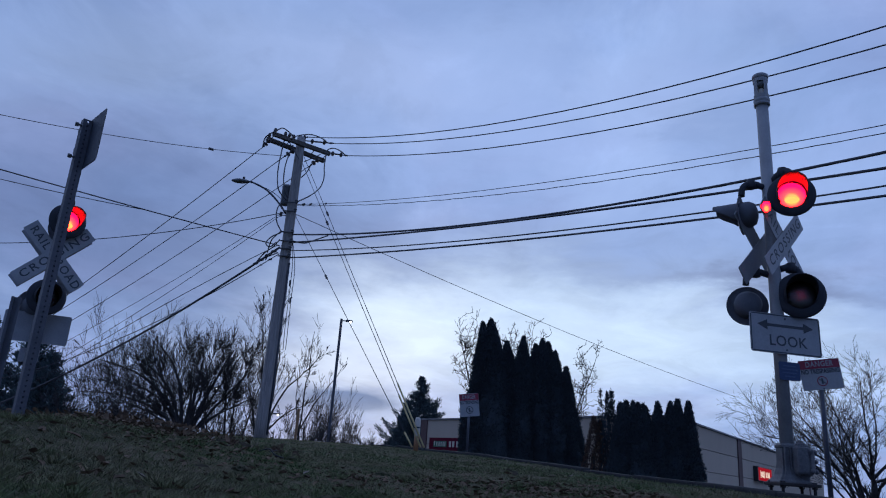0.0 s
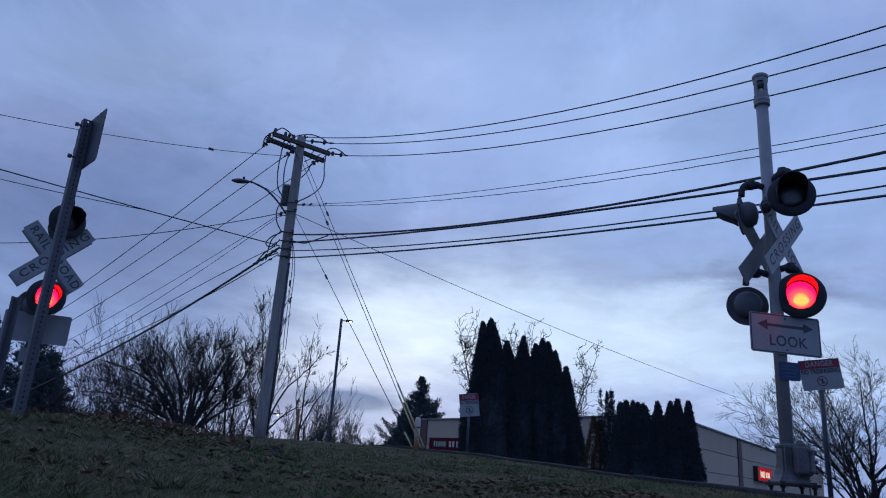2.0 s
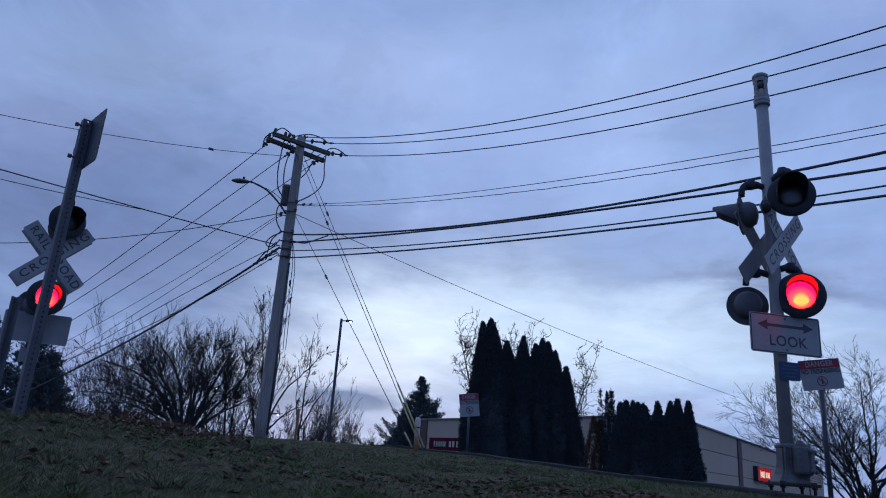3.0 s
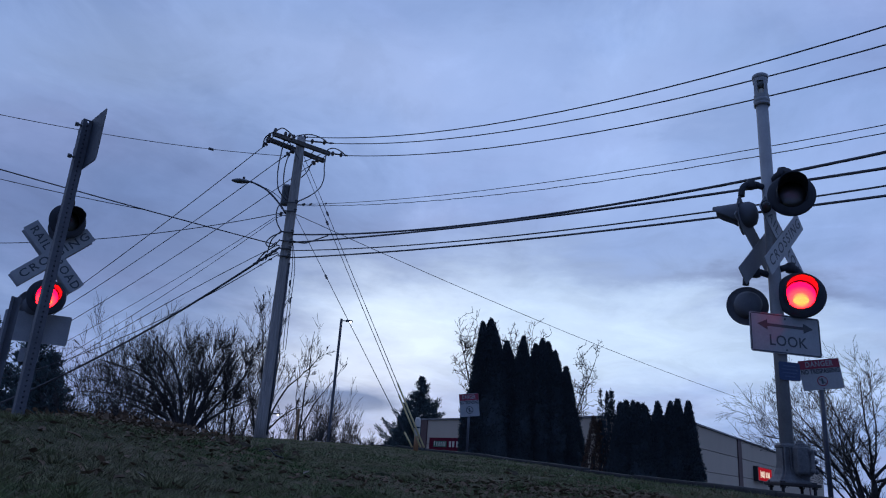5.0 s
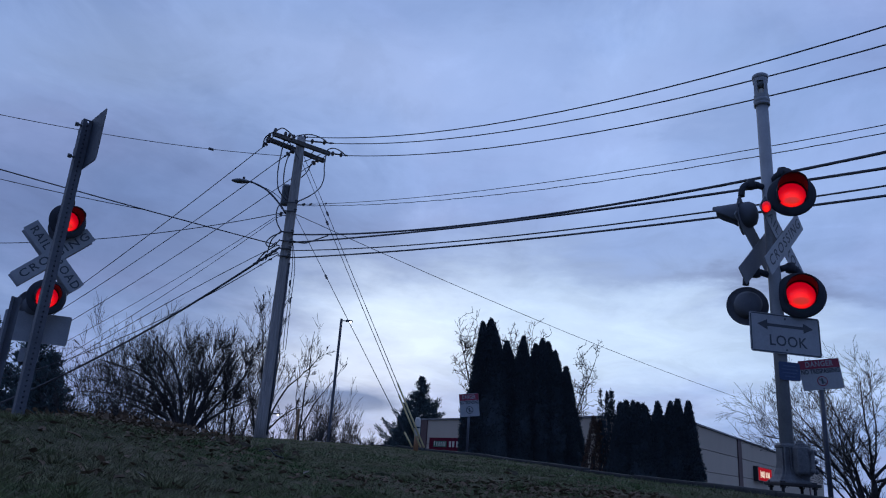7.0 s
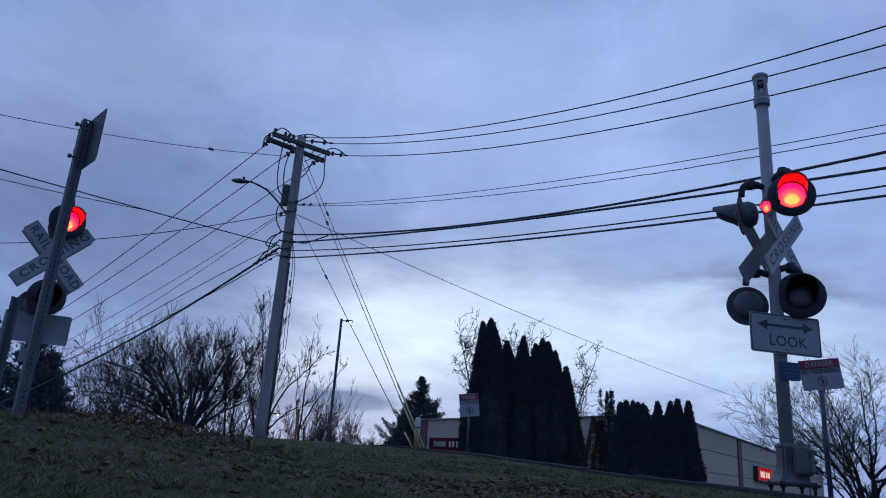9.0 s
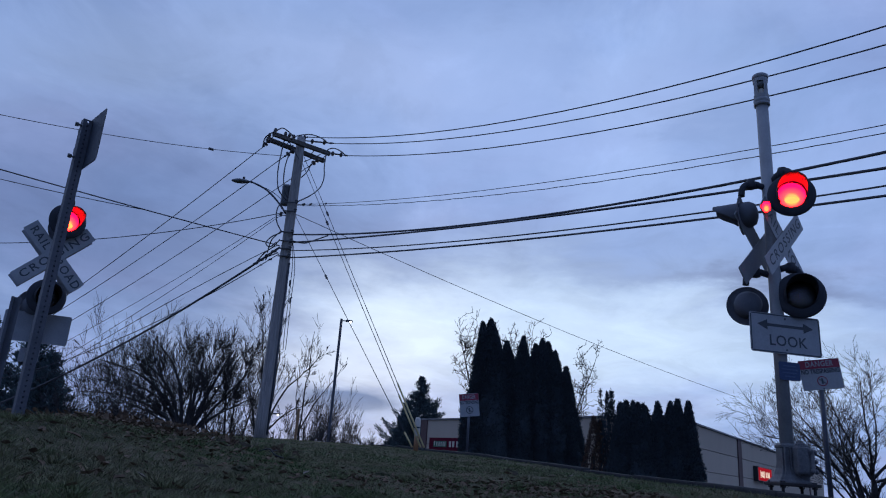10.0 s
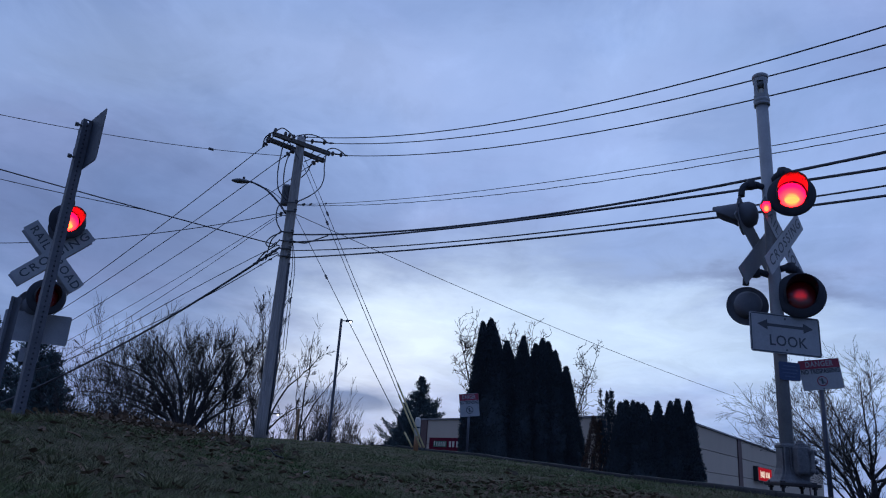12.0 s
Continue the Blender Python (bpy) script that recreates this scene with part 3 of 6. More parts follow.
def mast(parent, height, r=0.0665):
    bm = bmesh.new()
    rod(bm, (0, 0, 0.05), (0, 0, height - 0.40), r, sides=28)
    part("mast", bm, ALU, parent, "grey painted steel mast", smooth=True)
    top = height - 0.42
    bm = bmesh.new()
    lathe(bm, [(r + 0.002, top), (0.088, top + 0.005), (0.090, top + 0.03), (0.083, top + 0.04), (0.090, top + 0.05), (0.090, top + 0.085), (0.080, top + 0.095)], 28)
    part("collar", bm, ALU, parent, smooth=True)
    # slotted bell cage
    bm = bmesh.new()
    for i in range(28):
        a0, a1 = 2 * math.pi * i / 28, 2 * math.pi * (i + 1) / 28
        slot = (i + 4) % 7 in (0, 1, 2, 3)
        for z0, z1 in (((top + 0.09, top + 0.14), (top + 0.31, top + 0.36)) if slot else ((top + 0.09, top + 0.36),)):
            o = [bm.verts.new((0.083 * math.cos(a), 0.083 * math.sin(a), z)) for a, z in ((a0, z0), (a1, z0), (a1, z1), (a0, z1))]
            q = [bm.verts.new((0.076 * math.cos(a), 0.076 * math.sin(a), z)) for a, z in ((a0, z0), (a1, z0), (a1, z1), (a0, z1))]
            bm.faces.new(o)
            bm.faces.new(q[::-1])
            for k in range(4):
                bm.faces.new((o[k], q[k], q[(k + 1) % 4], o[(k + 1) % 4]))
    bmesh.ops.remove_doubles(bm, verts=bm.verts, dist=1e-5)
    part("bell_cage", bm, ALU, parent, "slotted cylindrical bell cover")
    bm = bmesh.new()
    lathe(bm, [(0.0, top + 0.09), (0.055, top + 0.09), (0.058, top + 0.17), (0.048, top + 0.21), (0.025, top + 0.23), (0.0, top + 0.235)], 18)
    part("bell", bm, MARKWHITE, parent, "pale bell sounder inside the cover", smooth=True)
    # Added core blocks the sky behind the slots so they look dark.
    bm = bmesh.new()
    lathe(bm, [(0.0, top + 0.24), (0.05, top + 0.245), (0.068, top + 0.27), (0.068, top + 0.36), (0.0, top + 0.365)], 18)
    part("slot_backdrop", bm, TANK, parent, smooth=True)
    bm = bmesh.new()
    lathe(bm, [(0.084, top + 0.36), (0.090, top + 0.365), (0.090, top + 0.40), (0.080, top + 0.412), (0.0, top + 0.42)], 28)
    part("top_cap", bm, ALU, parent, smooth=True)


def mast_base(parent):
    bm = bmesh.new()
    box(bm, (0.005, -0.04, 0.055), (0.41, 0.36, 0.03), bevel=0.008)
    part("base_plate", bm, RUST, parent, "rust-dark steel base plate")
    for x in (-0.15, 0.165):
        for y in (-0.17, 0.09):
            bm = bmesh.new()
            rod(bm, (x, y, -0.06), (x, y, 0.085), 0.016, sides=8)
            lathe(bm, [(0.026, 0.07), (0.026, 0.082), (0.02, 0.086)], 6, Matrix.Translation((x, y, 0)))
            lathe(bm, [(0.03, 0.02), (0.03, 0.038)], 6, Matrix.Translation((x, y, 0)))
            part("anchor_bolt", bm, RUST, parent)
    bm = bmesh.new()
    lathe(bm, [(0.235, 0.072), (0.23, 0.085), (0.195, 0.105), (0.155, 0.15), (0.132, 0.21), (0.122, 0.28), (0.120, 0.40), (0.132, 0.41), (0.132, 0.435), (0.105, 0.45), (0.075, 0.458)], 4, pose(0, 0, 0, 0, 0, 45))
    bmesh.ops.bevel(bm, geom=[e for e in bm.edges if abs(e.verts[0].co.z - e.verts[1].co.z) > 0.004], offset=0.02, segments=2, affect="EDGES")
    part("split_base", bm, CAST, parent, "grey cast split base")
    for x in (-0.075, -0.02):
        bm = bmesh.new()
        box(bm, (x, -0.100, 0.26), (0.012, 0.022, 0.30), bevel=0.004)
        part("flange", bm, CAST, parent)
    plan = ((0.0, -0.05), (0.0, -0.190), (0.012, -0.205), (0.095, -0.215), (0.115, -0.205), (0.195, -0.125), (0.205, -0.105), (0.205, -0.02), (0.185, 0.01), (0.05, 0.01))
    bm = bmesh.new()
    rings = [[bm.verts.new((0.10 + (x - 0.10) * k, -0.11 + (y + 0.11) * k, z)) for x, y in plan] for z, k in ((0.150, 0.80), (0.165, 0.95), (0.18, 1.0), (0.395, 1.0), (0.412, 0.96), (0.422, 0.85))]
    for lo, hi in zip(rings, rings[1:]):
        for q in range(len(plan)):
            r = (q + 1) % len(plan)
            bm.faces.new((lo[q], lo[r], hi[r], hi[q]))
    bm.faces.new(rings[0][::-1])
    bm.faces.new(rings[-1])
    jb = part("junction_box", bm, CAST, parent, "grey cast junction box")
    slant = Matrix.Translation((0.158, -0.168, 0.285)) @ pose(0, 0, 0, 0, 0, 45)
    bm = bmesh.new()
    box(bm, (0, -0.006, 0), (0.10, 0.02, 0.205), slant, bevel=0.009)
    part("box_cover", bm, CAST, jb)
    bm = bmesh.new()
    box(bm, (0.09, -0.10, 0.428), (0.13, 0.13, 0.022), bevel=0.008)
    lathe(bm, [(0.07, 0.43), (0.065, 0.45), (0.05, 0.462), (0.035, 0.465), (0.03, 0.485), (0.0, 0.488)], 14, Matrix.Translation((0.09, -0.10, 0)) @ Matrix.Diagonal((0.8, 0.8, 1, 1)))
    part("box_cap", bm, CAST, jb)
    for x, z in ((0.058, -0.095), (0.058, 0.0), (0.058, 0.095), (-0.05, -0.095), (-0.05, 0.095)):
        bm = bmesh.new()
        lathe(bm, [(0.024, -0.008), (0.024, 0.014), (0.015, 0.024), (0.0, 0.026)], 8, slant @ Matrix.Translation((x, -0.012, z)) @ pose(0, 0, 0, 90, 0, 0), )
        part("cover_bolt", bm, CAST, jb)
    bm = bmesh.new()
    lathe(bm, [(0.055, 0.07), (0.055, 0.10), (0.06, 0.13), (0.075, 0.165)], 14, Matrix.Translation((0.10, -0.09, 0)))
    part("box_neck", bm, CAST, jb, smooth=True)


# signal beside the kerb
SX, SY, SZ = 3.635, 7.50, 0.31
sig = thing("crossing_signal", SX, SY, SZ, "grey crossing signal mast with stacked red flashing lights and crossbucks", "railroad signal", "crossing signals")
mast(sig, 4.72)
mast_base(sig)
lamp_unit(sig, (0.072, -0.37, 3.045), (-0.38, -0.92), "upper", size=0.965)
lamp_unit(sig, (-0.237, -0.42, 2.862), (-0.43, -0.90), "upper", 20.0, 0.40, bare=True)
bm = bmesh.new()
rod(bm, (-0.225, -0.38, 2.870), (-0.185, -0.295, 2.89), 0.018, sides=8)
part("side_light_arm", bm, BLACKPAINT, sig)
lamp_unit(sig, (0.195, -0.15, 1.995), (-0.38, -0.92), "lower")
lamp_unit(sig, (-0.352, -0.02, 2.895), (-0.84, 0.54), "", size=0.88)
lamp_unit(sig, (-0.205, 0.26, 1.93), (0.30, 0.95), "", size=0.88)
lamp_arm(sig, (0.04, -0.04, 3.34), (0.135, -0.27, 3.36))
lamp_arm(sig, (0.05, -0.02, 2.30), (0.27, -0.04, 2.27))
lamp_arm(sig, (-0.05, 0.0, 3.27), (-0.31, 0.0, 3.24))
lamp_arm(sig, (-0.05, 0.02, 2.24), (-0.26, 0.14, 2.24))
crossbuck(sig, (0.091, -0.10, 2.585), (0.642, -0.767), (39.3, -40.5))
crossbuck(sig, (-0.09, 0.10, 2.535), (-0.60, 0.80))
look_sign(sig, (0.03, -0.09, 1.565), (0.20, -0.98))
blue_sign(sig, (0.045, -0.085, 1.18), (0.20, -0.98))

# its fellow across the path
TX, TY, TZ = -5.56, 10.0, ground_z(-5.56, 10.0)
sig2 = thing("crossing_signal", TX, TY, TZ, "grey crossing signal mast seen behind a perforated sign post", "railroad signal", "crossing signals")
mast(sig2, 4.85 - TZ)
mast_base(sig2)
lamp_unit(sig2, (0.19, -0.22, 3.32 - TZ), (0.68, -0.73), "upper", gland=True, linger=0.018)
lamp_unit(sig2, (0.14, -0.22, 2.20 - TZ), (0.58, -0.81), "lower", gland=True, linger=0.018)
lamp_unit(sig2, (-0.24, 0.20, 2.12 - TZ), (-0.60, 0.80), "")
lamp_unit(sig2, (-0.06, 0.24, 3.32 - TZ), (-0.60, 0.80), "")
lamp_arm(sig2, (0.03, -0.05, 3.58 - TZ), (0.16, -0.16, 3.64 - TZ))
lamp_arm(sig2, (0.03, -0.05, 2.47 - TZ), (0.12, -0.16, 2.52 - TZ))
crossbuck(sig2, (0.035, -0.10, 2.82 - TZ), (0.302, -0.953), (47.5, -43.6))
crossbuck(sig2, (-0.098, 0.10, 2.823 - TZ), (-0.302, 0.953), (43.0, -47.5))
look_sign(sig2, (-0.075, 0.09, 1.81 - TZ), (-0.40, 0.92))
blue_sign(sig2, (-0.09, 0.09, 1.42 - TZ), (-0.40, 0.92))


# ---- sign posts ----
def perforated_mesh(length, side=0.0455, pitch=0.0254, hole=0.0048):
    """Square steel tube with a row of holes down each face."""
    bm = bmesh.new()
    n = int(length / pitch)
    for turn in range(4):
        m = pose(0, 0, 0, 0, 0, 90 * turn)
        if turn % 2 == 0:
            s, top = side / 2, n * pitch
            bm.faces.new([bm.verts.new(m @ Vector(q)) for q in ((-s, -s, 0), (s, -s, 0), (s, -s, top), (-s, -s, top))])
            continue
        for i in range(n):
            zc = (i + 0.5) * pitch
            h, s = pitch / 2, side / 2
            outer = [(s, 0), (s, h), (0, h), (-s, h), (-s, 0), (-s, -h), (0, -h), (s, -h)]
            a = [bm.verts.new(m @ Vector((x, -s, zc + z))) for x, z in outer]
            b = [bm.verts.new(m @ Vector((hole * math.cos(k * math.pi / 4), -s, zc + hole * math.sin(k * math.pi / 4)))) for k in range(8)]
            for k in range(8):
                j = (k + 1) % 8
                bm.faces.new((a[k], a[j], b[j], b[k]))
    bmesh.ops.remove_doubles(bm, verts=bm.verts, dist=1e-5)
    return finish("perforated_tube", bm, GALV)


def build_near_post():
    z0 = ground_z(-1.918, 3.45) - 0.03
    post = thing("sign_post", -1.918, 3.45, z0, "galvanised perforated square steel post with a small sign", "sign post", rz=-47)
    part("post_tube", perforated_mesh(1.90 - z0), None, post)
    # Black core puts the shade of the hollow tube behind its holes.
    bm = bmesh.new()
    rod(bm, (0, 0, 0.0), (0, 0, 1.86 - z0), 0.018, sides=4)
    part("tube_shade_core", bm, BLACKPAINT, post)
    m = pose(0.0, 0.0265, 1.765 - z0)
    bm = bmesh.new()
    plate(bm, 0.42, 0.29, 0.003, 0.02, m)
    # This panel has its own colour, darker than the other sign backs.
    panel = part("sign_panel", bm, DARKPANEL, post, "small dark blue sign panel")
    for z in (-0.09, 0.09):
        bm = bmesh.new()
        rod(bm, m @ Vector((0, -0.075, z)), m @ Vector((0, 0.012, z)), 0.006, sides=6)
        lathe(bm, [(0.011, -0.008), (0.011, 0.008)], 6, m @ Matrix.Translation((0, -0.07, z)) @ pose(0, 0, 0, 90, 0, 0))
        part("sign_bolt", bm, CAST, panel)


build_near_post()


def build_channel_post():
    x, y = -4.345, 7.30
    z0 = ground_z(x, y) - 0.05
    post = thing("channel_post", x, y, z0, "dull steel channel post with a narrow marker", "sign post", rz=24)
    bm = bmesh.new()
    h = 1.68 - z0
    for cx, cy, w, d in ((0, 0.0, 0.045, 0.006), (-0.024, -0.015, 0.006, 0.034), (0.024, -0.015, 0.006, 0.034), (-0.036, -0.03, 0.022, 0.005), (0.036, -0.03, 0.022, 0.005)):
        box(bm, (cx, cy, h / 2), (w, d, h))
    part("channel", bm, GALV, post)


build_channel_post()


def danger_sign(x, y, z0, top, w, h, n, label, tilt=0.0, post_r=0.03, ring=LETTER):
    ob = thing("danger_sign", x, y, z0, label, "warning sign", "trespass warning signs")
    bm = bmesh.new()
    rod(bm, (0, 0, -0.1), (0, 0, top - z0 - 0.06), post_r, sides=14)
    part("post", bm, GALV, ob, "galvanised round post", smooth=True)
    m = pose(0, 0, top - z0 - h / 2, 0, 0, facing(*n)) @ pose(0, 0, 0, 0, -tilt, 0) @ Matrix.Translation((0, -post_r - 0.006, 0))
    bm = bmesh.new()
    plate(bm, w, h, 0.004, 0.012, m)
    panel = part("panel", bm, WHITE, ob, "white panel with red heading")
    bm = bmesh.new()
    box(bm, (0, -0.003, h * 0.345), (w * 0.985, 0.002, h * 0.28), m)
    part("red_heading", bm, SIGNRED, panel)
    lettering("DANGER", h * 0.250, WHITE, m @ Matrix.Translation((0, -0.0048, h * 0.345)), panel, bold=0.002, spacing=1.1, width=w * 0.68)
    lettering("NO TRESPASSING", h * 0.205, LETTER, m @ Matrix.Translation((0, -0.0036, h * 0.105)), panel, bold=0.0030, spacing=1.0, width=w * 0.94)
    # round pictogram: ring and a plain upright shape, struck through
    bm = bmesh.new()
    rr = h * 0.165
    for k in range(24):
        a0, a1 = 2 * math.pi * k / 24, 2 * math.pi * (k + 1) / 24
        q = [bm.verts.new(m @ Vector((r * math.cos(a), -0.0036, -h * 0.22 + r * math.sin(a)))) for r, a in ((rr, a0), (rr, a1), (rr * 0.82, a1), (rr * 0.82, a0))]
        bm.faces.new(q)
    part("pictogram_ring", bm, ring, panel)
    bm = bmesh.new()
    box(bm, (0, -0.0034, -h * 0.22), (rr * 0.34, 0.002, rr * 1.1), m)
    box(bm, (0, -0.0034, -h * 0.22), (rr * 1.6, 0.0022, rr * 0.16), m @ Matrix.Translation((0, 0, -h * 0.22)) @ pose(0, 0, 0, 0, 40, 0) @ Matrix.Translation((0, 0, h * 0.22)))
    part("pictogram_mark", bm, LETTER, panel)
    for z in (h * 0.46, -h * 0.46):
        bm = bmesh.new()
        lathe(bm, [(0.009, 0.003), (0.008, 0.008), (0.0, 0.009)], 8, m @ Matrix.Translation((0, 0, z)) @ pose(0, 0, 0, 90, 0, 0))
        part("bolt", bm, CAST, panel)
    return ob


danger_sign(4.688, 8.70, 0.22, 1.870, 0.465, 0.365, (-0.22, -0.975), "white and red danger no trespassing sign on a steel post", 7.0, 0.029, SIGNRED)
danger_sign(0.805, 15.80, ground_z(0.805, 15.8), 1.918, 0.42, 0.485, (-0.12, -0.99), "white and red danger no trespassing sign by the thuja row", 7.0, 0.026)


# ---- utility pole ----
PX, PY = -4.545, 20.0


def insulator_string(parent, a, b, discs=2):
    """Dead-end insulator of stacked bells between two points."""
    a, b = Vector(a), Vector(b)
    d = (b - a).normalized()
    m = Matrix.Translation(a) @ d.to_track_quat("Z", "Y").to_matrix().to_4x4()
    bm = bmesh.new()
    ln = (b - a).length
    prof = [(0.012, 0.0)]
    for k in range(discs):
        c = ln * (0.3 + 0.4 * k / max(discs - 1, 1))
        prof += [(0.022, c - 0.06), (0.075, c - 0.03), (0.08, c), (0.03, c + 0.02)]
    prof += [(0.014, ln * 0.85), (0.03, ln * 0.9), (0.03, ln), (0.0, ln + 0.01)]
    lathe(bm, prof, 12, m)
    return part("insulator", bm, PORCELAIN, parent, smooth=True)


def build_pole():
    z0 = ground_z(PX, PY) - 0.3
    P = thing("utility_pole", PX, PY, z0, "tall weathered wooden utility pole with double crossarm and street light", "utility pole")
    hgt = 9.70 - z0
    verts, faces = [], []
    pts = [Vector((0.0, 0, hgt * k / 10)) for k in range(11)]
    tube_data(pts, [0.185 - 0.055 * k / 10 for k in range(11)], 18, verts, faces)
    part("pole_shaft", data_mesh("pole_shaft", verts, faces, POLEWOOD, True), None, P, "grey-brown tapered wooden shaft")
    top = 9.62 - z0
    # the two arms, one each side of the shaft, tilted as they hang
    ends = []
    along, across = Vector((0.68, 0.73, 0)), Vector((-0.73, 0.68, 0))
    W = lambda x, y, z: Vector((x - PX, y - PY, z - z0))
    for a, b in ((W(-5.41, 19.38, 9.30), W(-3.95, 20.90, 9.38)), (W(-5.18, 19.10, 9.34), W(-3.75, 20.64, 9.52))):
        c, d = (a + b) / 2, b - a
        m = Matrix.Translation(c) @ d.to_track_quat("X", "Z").to_matrix().to_4x4()
        bm = bmesh.new()
        box(bm, (0, 0, 0), (d.length, 0.10, 0.13), m, 0.012)
        part("crossarm", bm, ARMWOOD, P, "dark wooden crossarm")
        ends.append((a, b))
    for t in (0.04, 0.3, 0.74, 0.96):
        a = ends[0][0].lerp(ends[0][1], t)
        b = ends[1][0].lerp(ends[1][1], t)
        bm = bmesh.new()
        rod(bm, a + (a - b) * 0.2, b + (b - a) * 0.2, 0.012, sides=6)
        part("arm_bolt", bm, CAST, P)
    for row, t in ((0, 0.03), (1, 0.03), (1, 0.20), (1, 0.27), (1, 0.34)):
        a = ends[row][0].lerp(ends[row][1], t) + Vector((0, 0, 0.06))
        bm = bmesh.new()
        lathe(bm, [(0.02, 0.0), (0.03, 0.02), (0.055, 0.05), (0.055, 0.08), (0.03, 0.09), (0.045, 0.11), (0.03, 0.14), (0.0, 0.145)], 12, Matrix.Translation(a))
        part("pin_insulator", bm, PORCELAIN, P, smooth=True)
    for s in (-1, 1):
        bm = bmesh.new()
        rod(bm, along * (0.62 * s) - across * 0.22 + Vector((0, 0, top - 0.29)), along * (0.10 * s) - across * 0.17 + Vector((0, 0, top - 0.72)), 0.014, sides=6)
        part("arm_brace", bm, GALV, P)
    # dead-end insulators toward each line
    for a, b in (((-5.33, 19.35, 9.28), (-5.45, 19.27, 8.99)), ((-4.66, 19.90, 9.25), (-4.91, 19.71, 8.92)), ((-4.02, 20.45, 9.25), (-4.21, 20.27, 8.94)),
                 ((-4.64, 20.00, 9.71), (-4.38, 20.13, 9.80)), ((-4.50, 20.10, 9.66), (-3.68, 20.69, 9.91)), ((-3.84, 20.60, 9.53), (-3.25, 21.04, 9.68))):
        insulator_string(P, W(*a), W(*b))
    # jumper loops
    loops = [
        [(-5.47, 19.25, 8.94), (-5.38, 19.1, 9.22), (-5.08, 19.1, 9.46), (-4.97, 19.3, 9.64), (-4.82, 19.5, 9.62), (-4.71, 19.7, 9.58)],
        [(-4.77, 19.8, 9.61), (-4.53, 20.0, 9.80), (-4.27, 20.2, 9.92), (-3.98, 20.3, 9.87), (-3.80, 20.4, 9.78), (-3.69, 20.6, 9.85)],
        [(-3.86, 20.5, 9.50), (-3.77, 20.6, 9.67), (-3.61, 20.7, 9.74), (-3.44, 20.8, 9.71), (-3.28, 20.98, 9.64)],
        [(-4.93, 19.5, 9.35), (-4.98, 19.5, 8.71), (-4.98, 19.5, 8.22), (-4.88, 19.5, 7.75), (-4.68, 19.8, 7.56)],
        [(-4.70, 19.7, 9.30), (-4.81, 19.6, 8.64), (-4.81, 19.6, 8.13), (-4.72, 19.65, 7.75), (-4.65, 19.8, 7.65)],
        [(-3.83, 20.5, 9.45), (-3.82, 20.4, 8.96), (-3.77, 20.3, 8.56), (-3.82, 20.1, 8.14), (-4.05, 19.9, 7.79), (-4.38, 19.87, 7.57)],
        [(-4.21, 20.27, 8.94), (-4.29, 20.2, 8.67), (-4.40, 20.05, 8.42)],
        [(-4.72, 19.8, 7.60), (-4.90, 19.75, 7.3), (-4.88, 19.75, 6.9), (-4.72, 19.8, 6.6)],
        [(-4.70, 19.75, 6.55), (-4.95, 19.7, 6.38), (-5.08, 19.7, 6.18), (-4.95, 19.7, 6.08), (-4.8, 19.75, 6.25)],
        [(-4.70, 19.8, 6.62), (-4.86, 19.8, 6.45), (-4.98, 19.85, 6.30), (-5.10, 20.1, 6.02)],
        [(-4.72, 19.8, 5.95), (-4.92, 19.85, 5.88), (-5.02, 20.0, 5.96), (-5.15, 20.2, 5.82)],
        [(-4.72, 19.8, 6.35), (-4.88, 19.8, 6.12), (-5.20, 20.1, 5.98), (-5.55, 20.6, 5.78)],
        [(-4.40, 19.75, 6.33), (-3.95, 19.5, 6.20), (-3.6, 19.2, 6.22), (-3.2, 18.9, 6.28)],
    ]
    for pts in loops:
        part("jumper_cable", tube("jumper_cable", smooth_line([W(*p) for p in pts], 5), 0.018, WIRE, 6), None, P)
    # small transformer can
    bm = bmesh.new()
    c = W(-4.80, 20.12, 7.86)
    lathe(bm, [(0.0, -0.33), (0.12, -0.33), (0.135, -0.30), (0.135, 0.22), (0.145, 0.23), (0.145, 0.26), (0.09, 0.31), (0.0, 0.32)], 20, Matrix.Translation(c))
    can = part("transformer", bm, TANK, P, "small grey transformer can", smooth=True)
    for dz in (-0.2, 0.2):
        bm = bmesh.new()
        box(bm, c + Vector((0.17, -0.03, dz)), (0.16, 0.10, 0.06))
        part("mounting_lug", bm, TANK, can)
    # street light on its curved arm
    arm = smooth_line([W(-4.68, 19.95, 7.20), W(-5.0, 19.9, 7.58), W(-5.35, 19.85, 7.88), W(-5.75, 19.8, 8.05), W(-5.94, 19.78, 8.06)], 6)
    part("light_arm", tube("light_arm", arm, 0.030, GALV, 8), None, P)
    arm2 = smooth_line([W(-4.68, 19.95, 7.45), W(-5.1, 19.9, 7.80), W(-5.7, 19.82, 8.06)], 5)
    part("stay_rod", tube("stay_rod", arm2, 0.010, GALV, 5), None, P)
    bm = bmesh.new()
    bmesh.ops.create_uvsphere(bm, u_segments=20, v_segments=10, radius=1.0, matrix=Matrix.Translation(W(-6.11, 19.77, 8.06)) @ Matrix.Diagonal((0.27, 0.13, 0.062, 1)))
    head = part("light_head", bm, TANK, P, "grey cobra-head street light, unlit", smooth=True)
    bm = bmesh.new()
    lathe(bm, [(0.035, 0.0), (0.035, 0.07), (0.02, 0.085), (0.0, 0.085)], 10, Matrix.Translation(W(-6.02, 19.77, 8.12)))
    part("photocell", bm, BLACKPAINT, head)
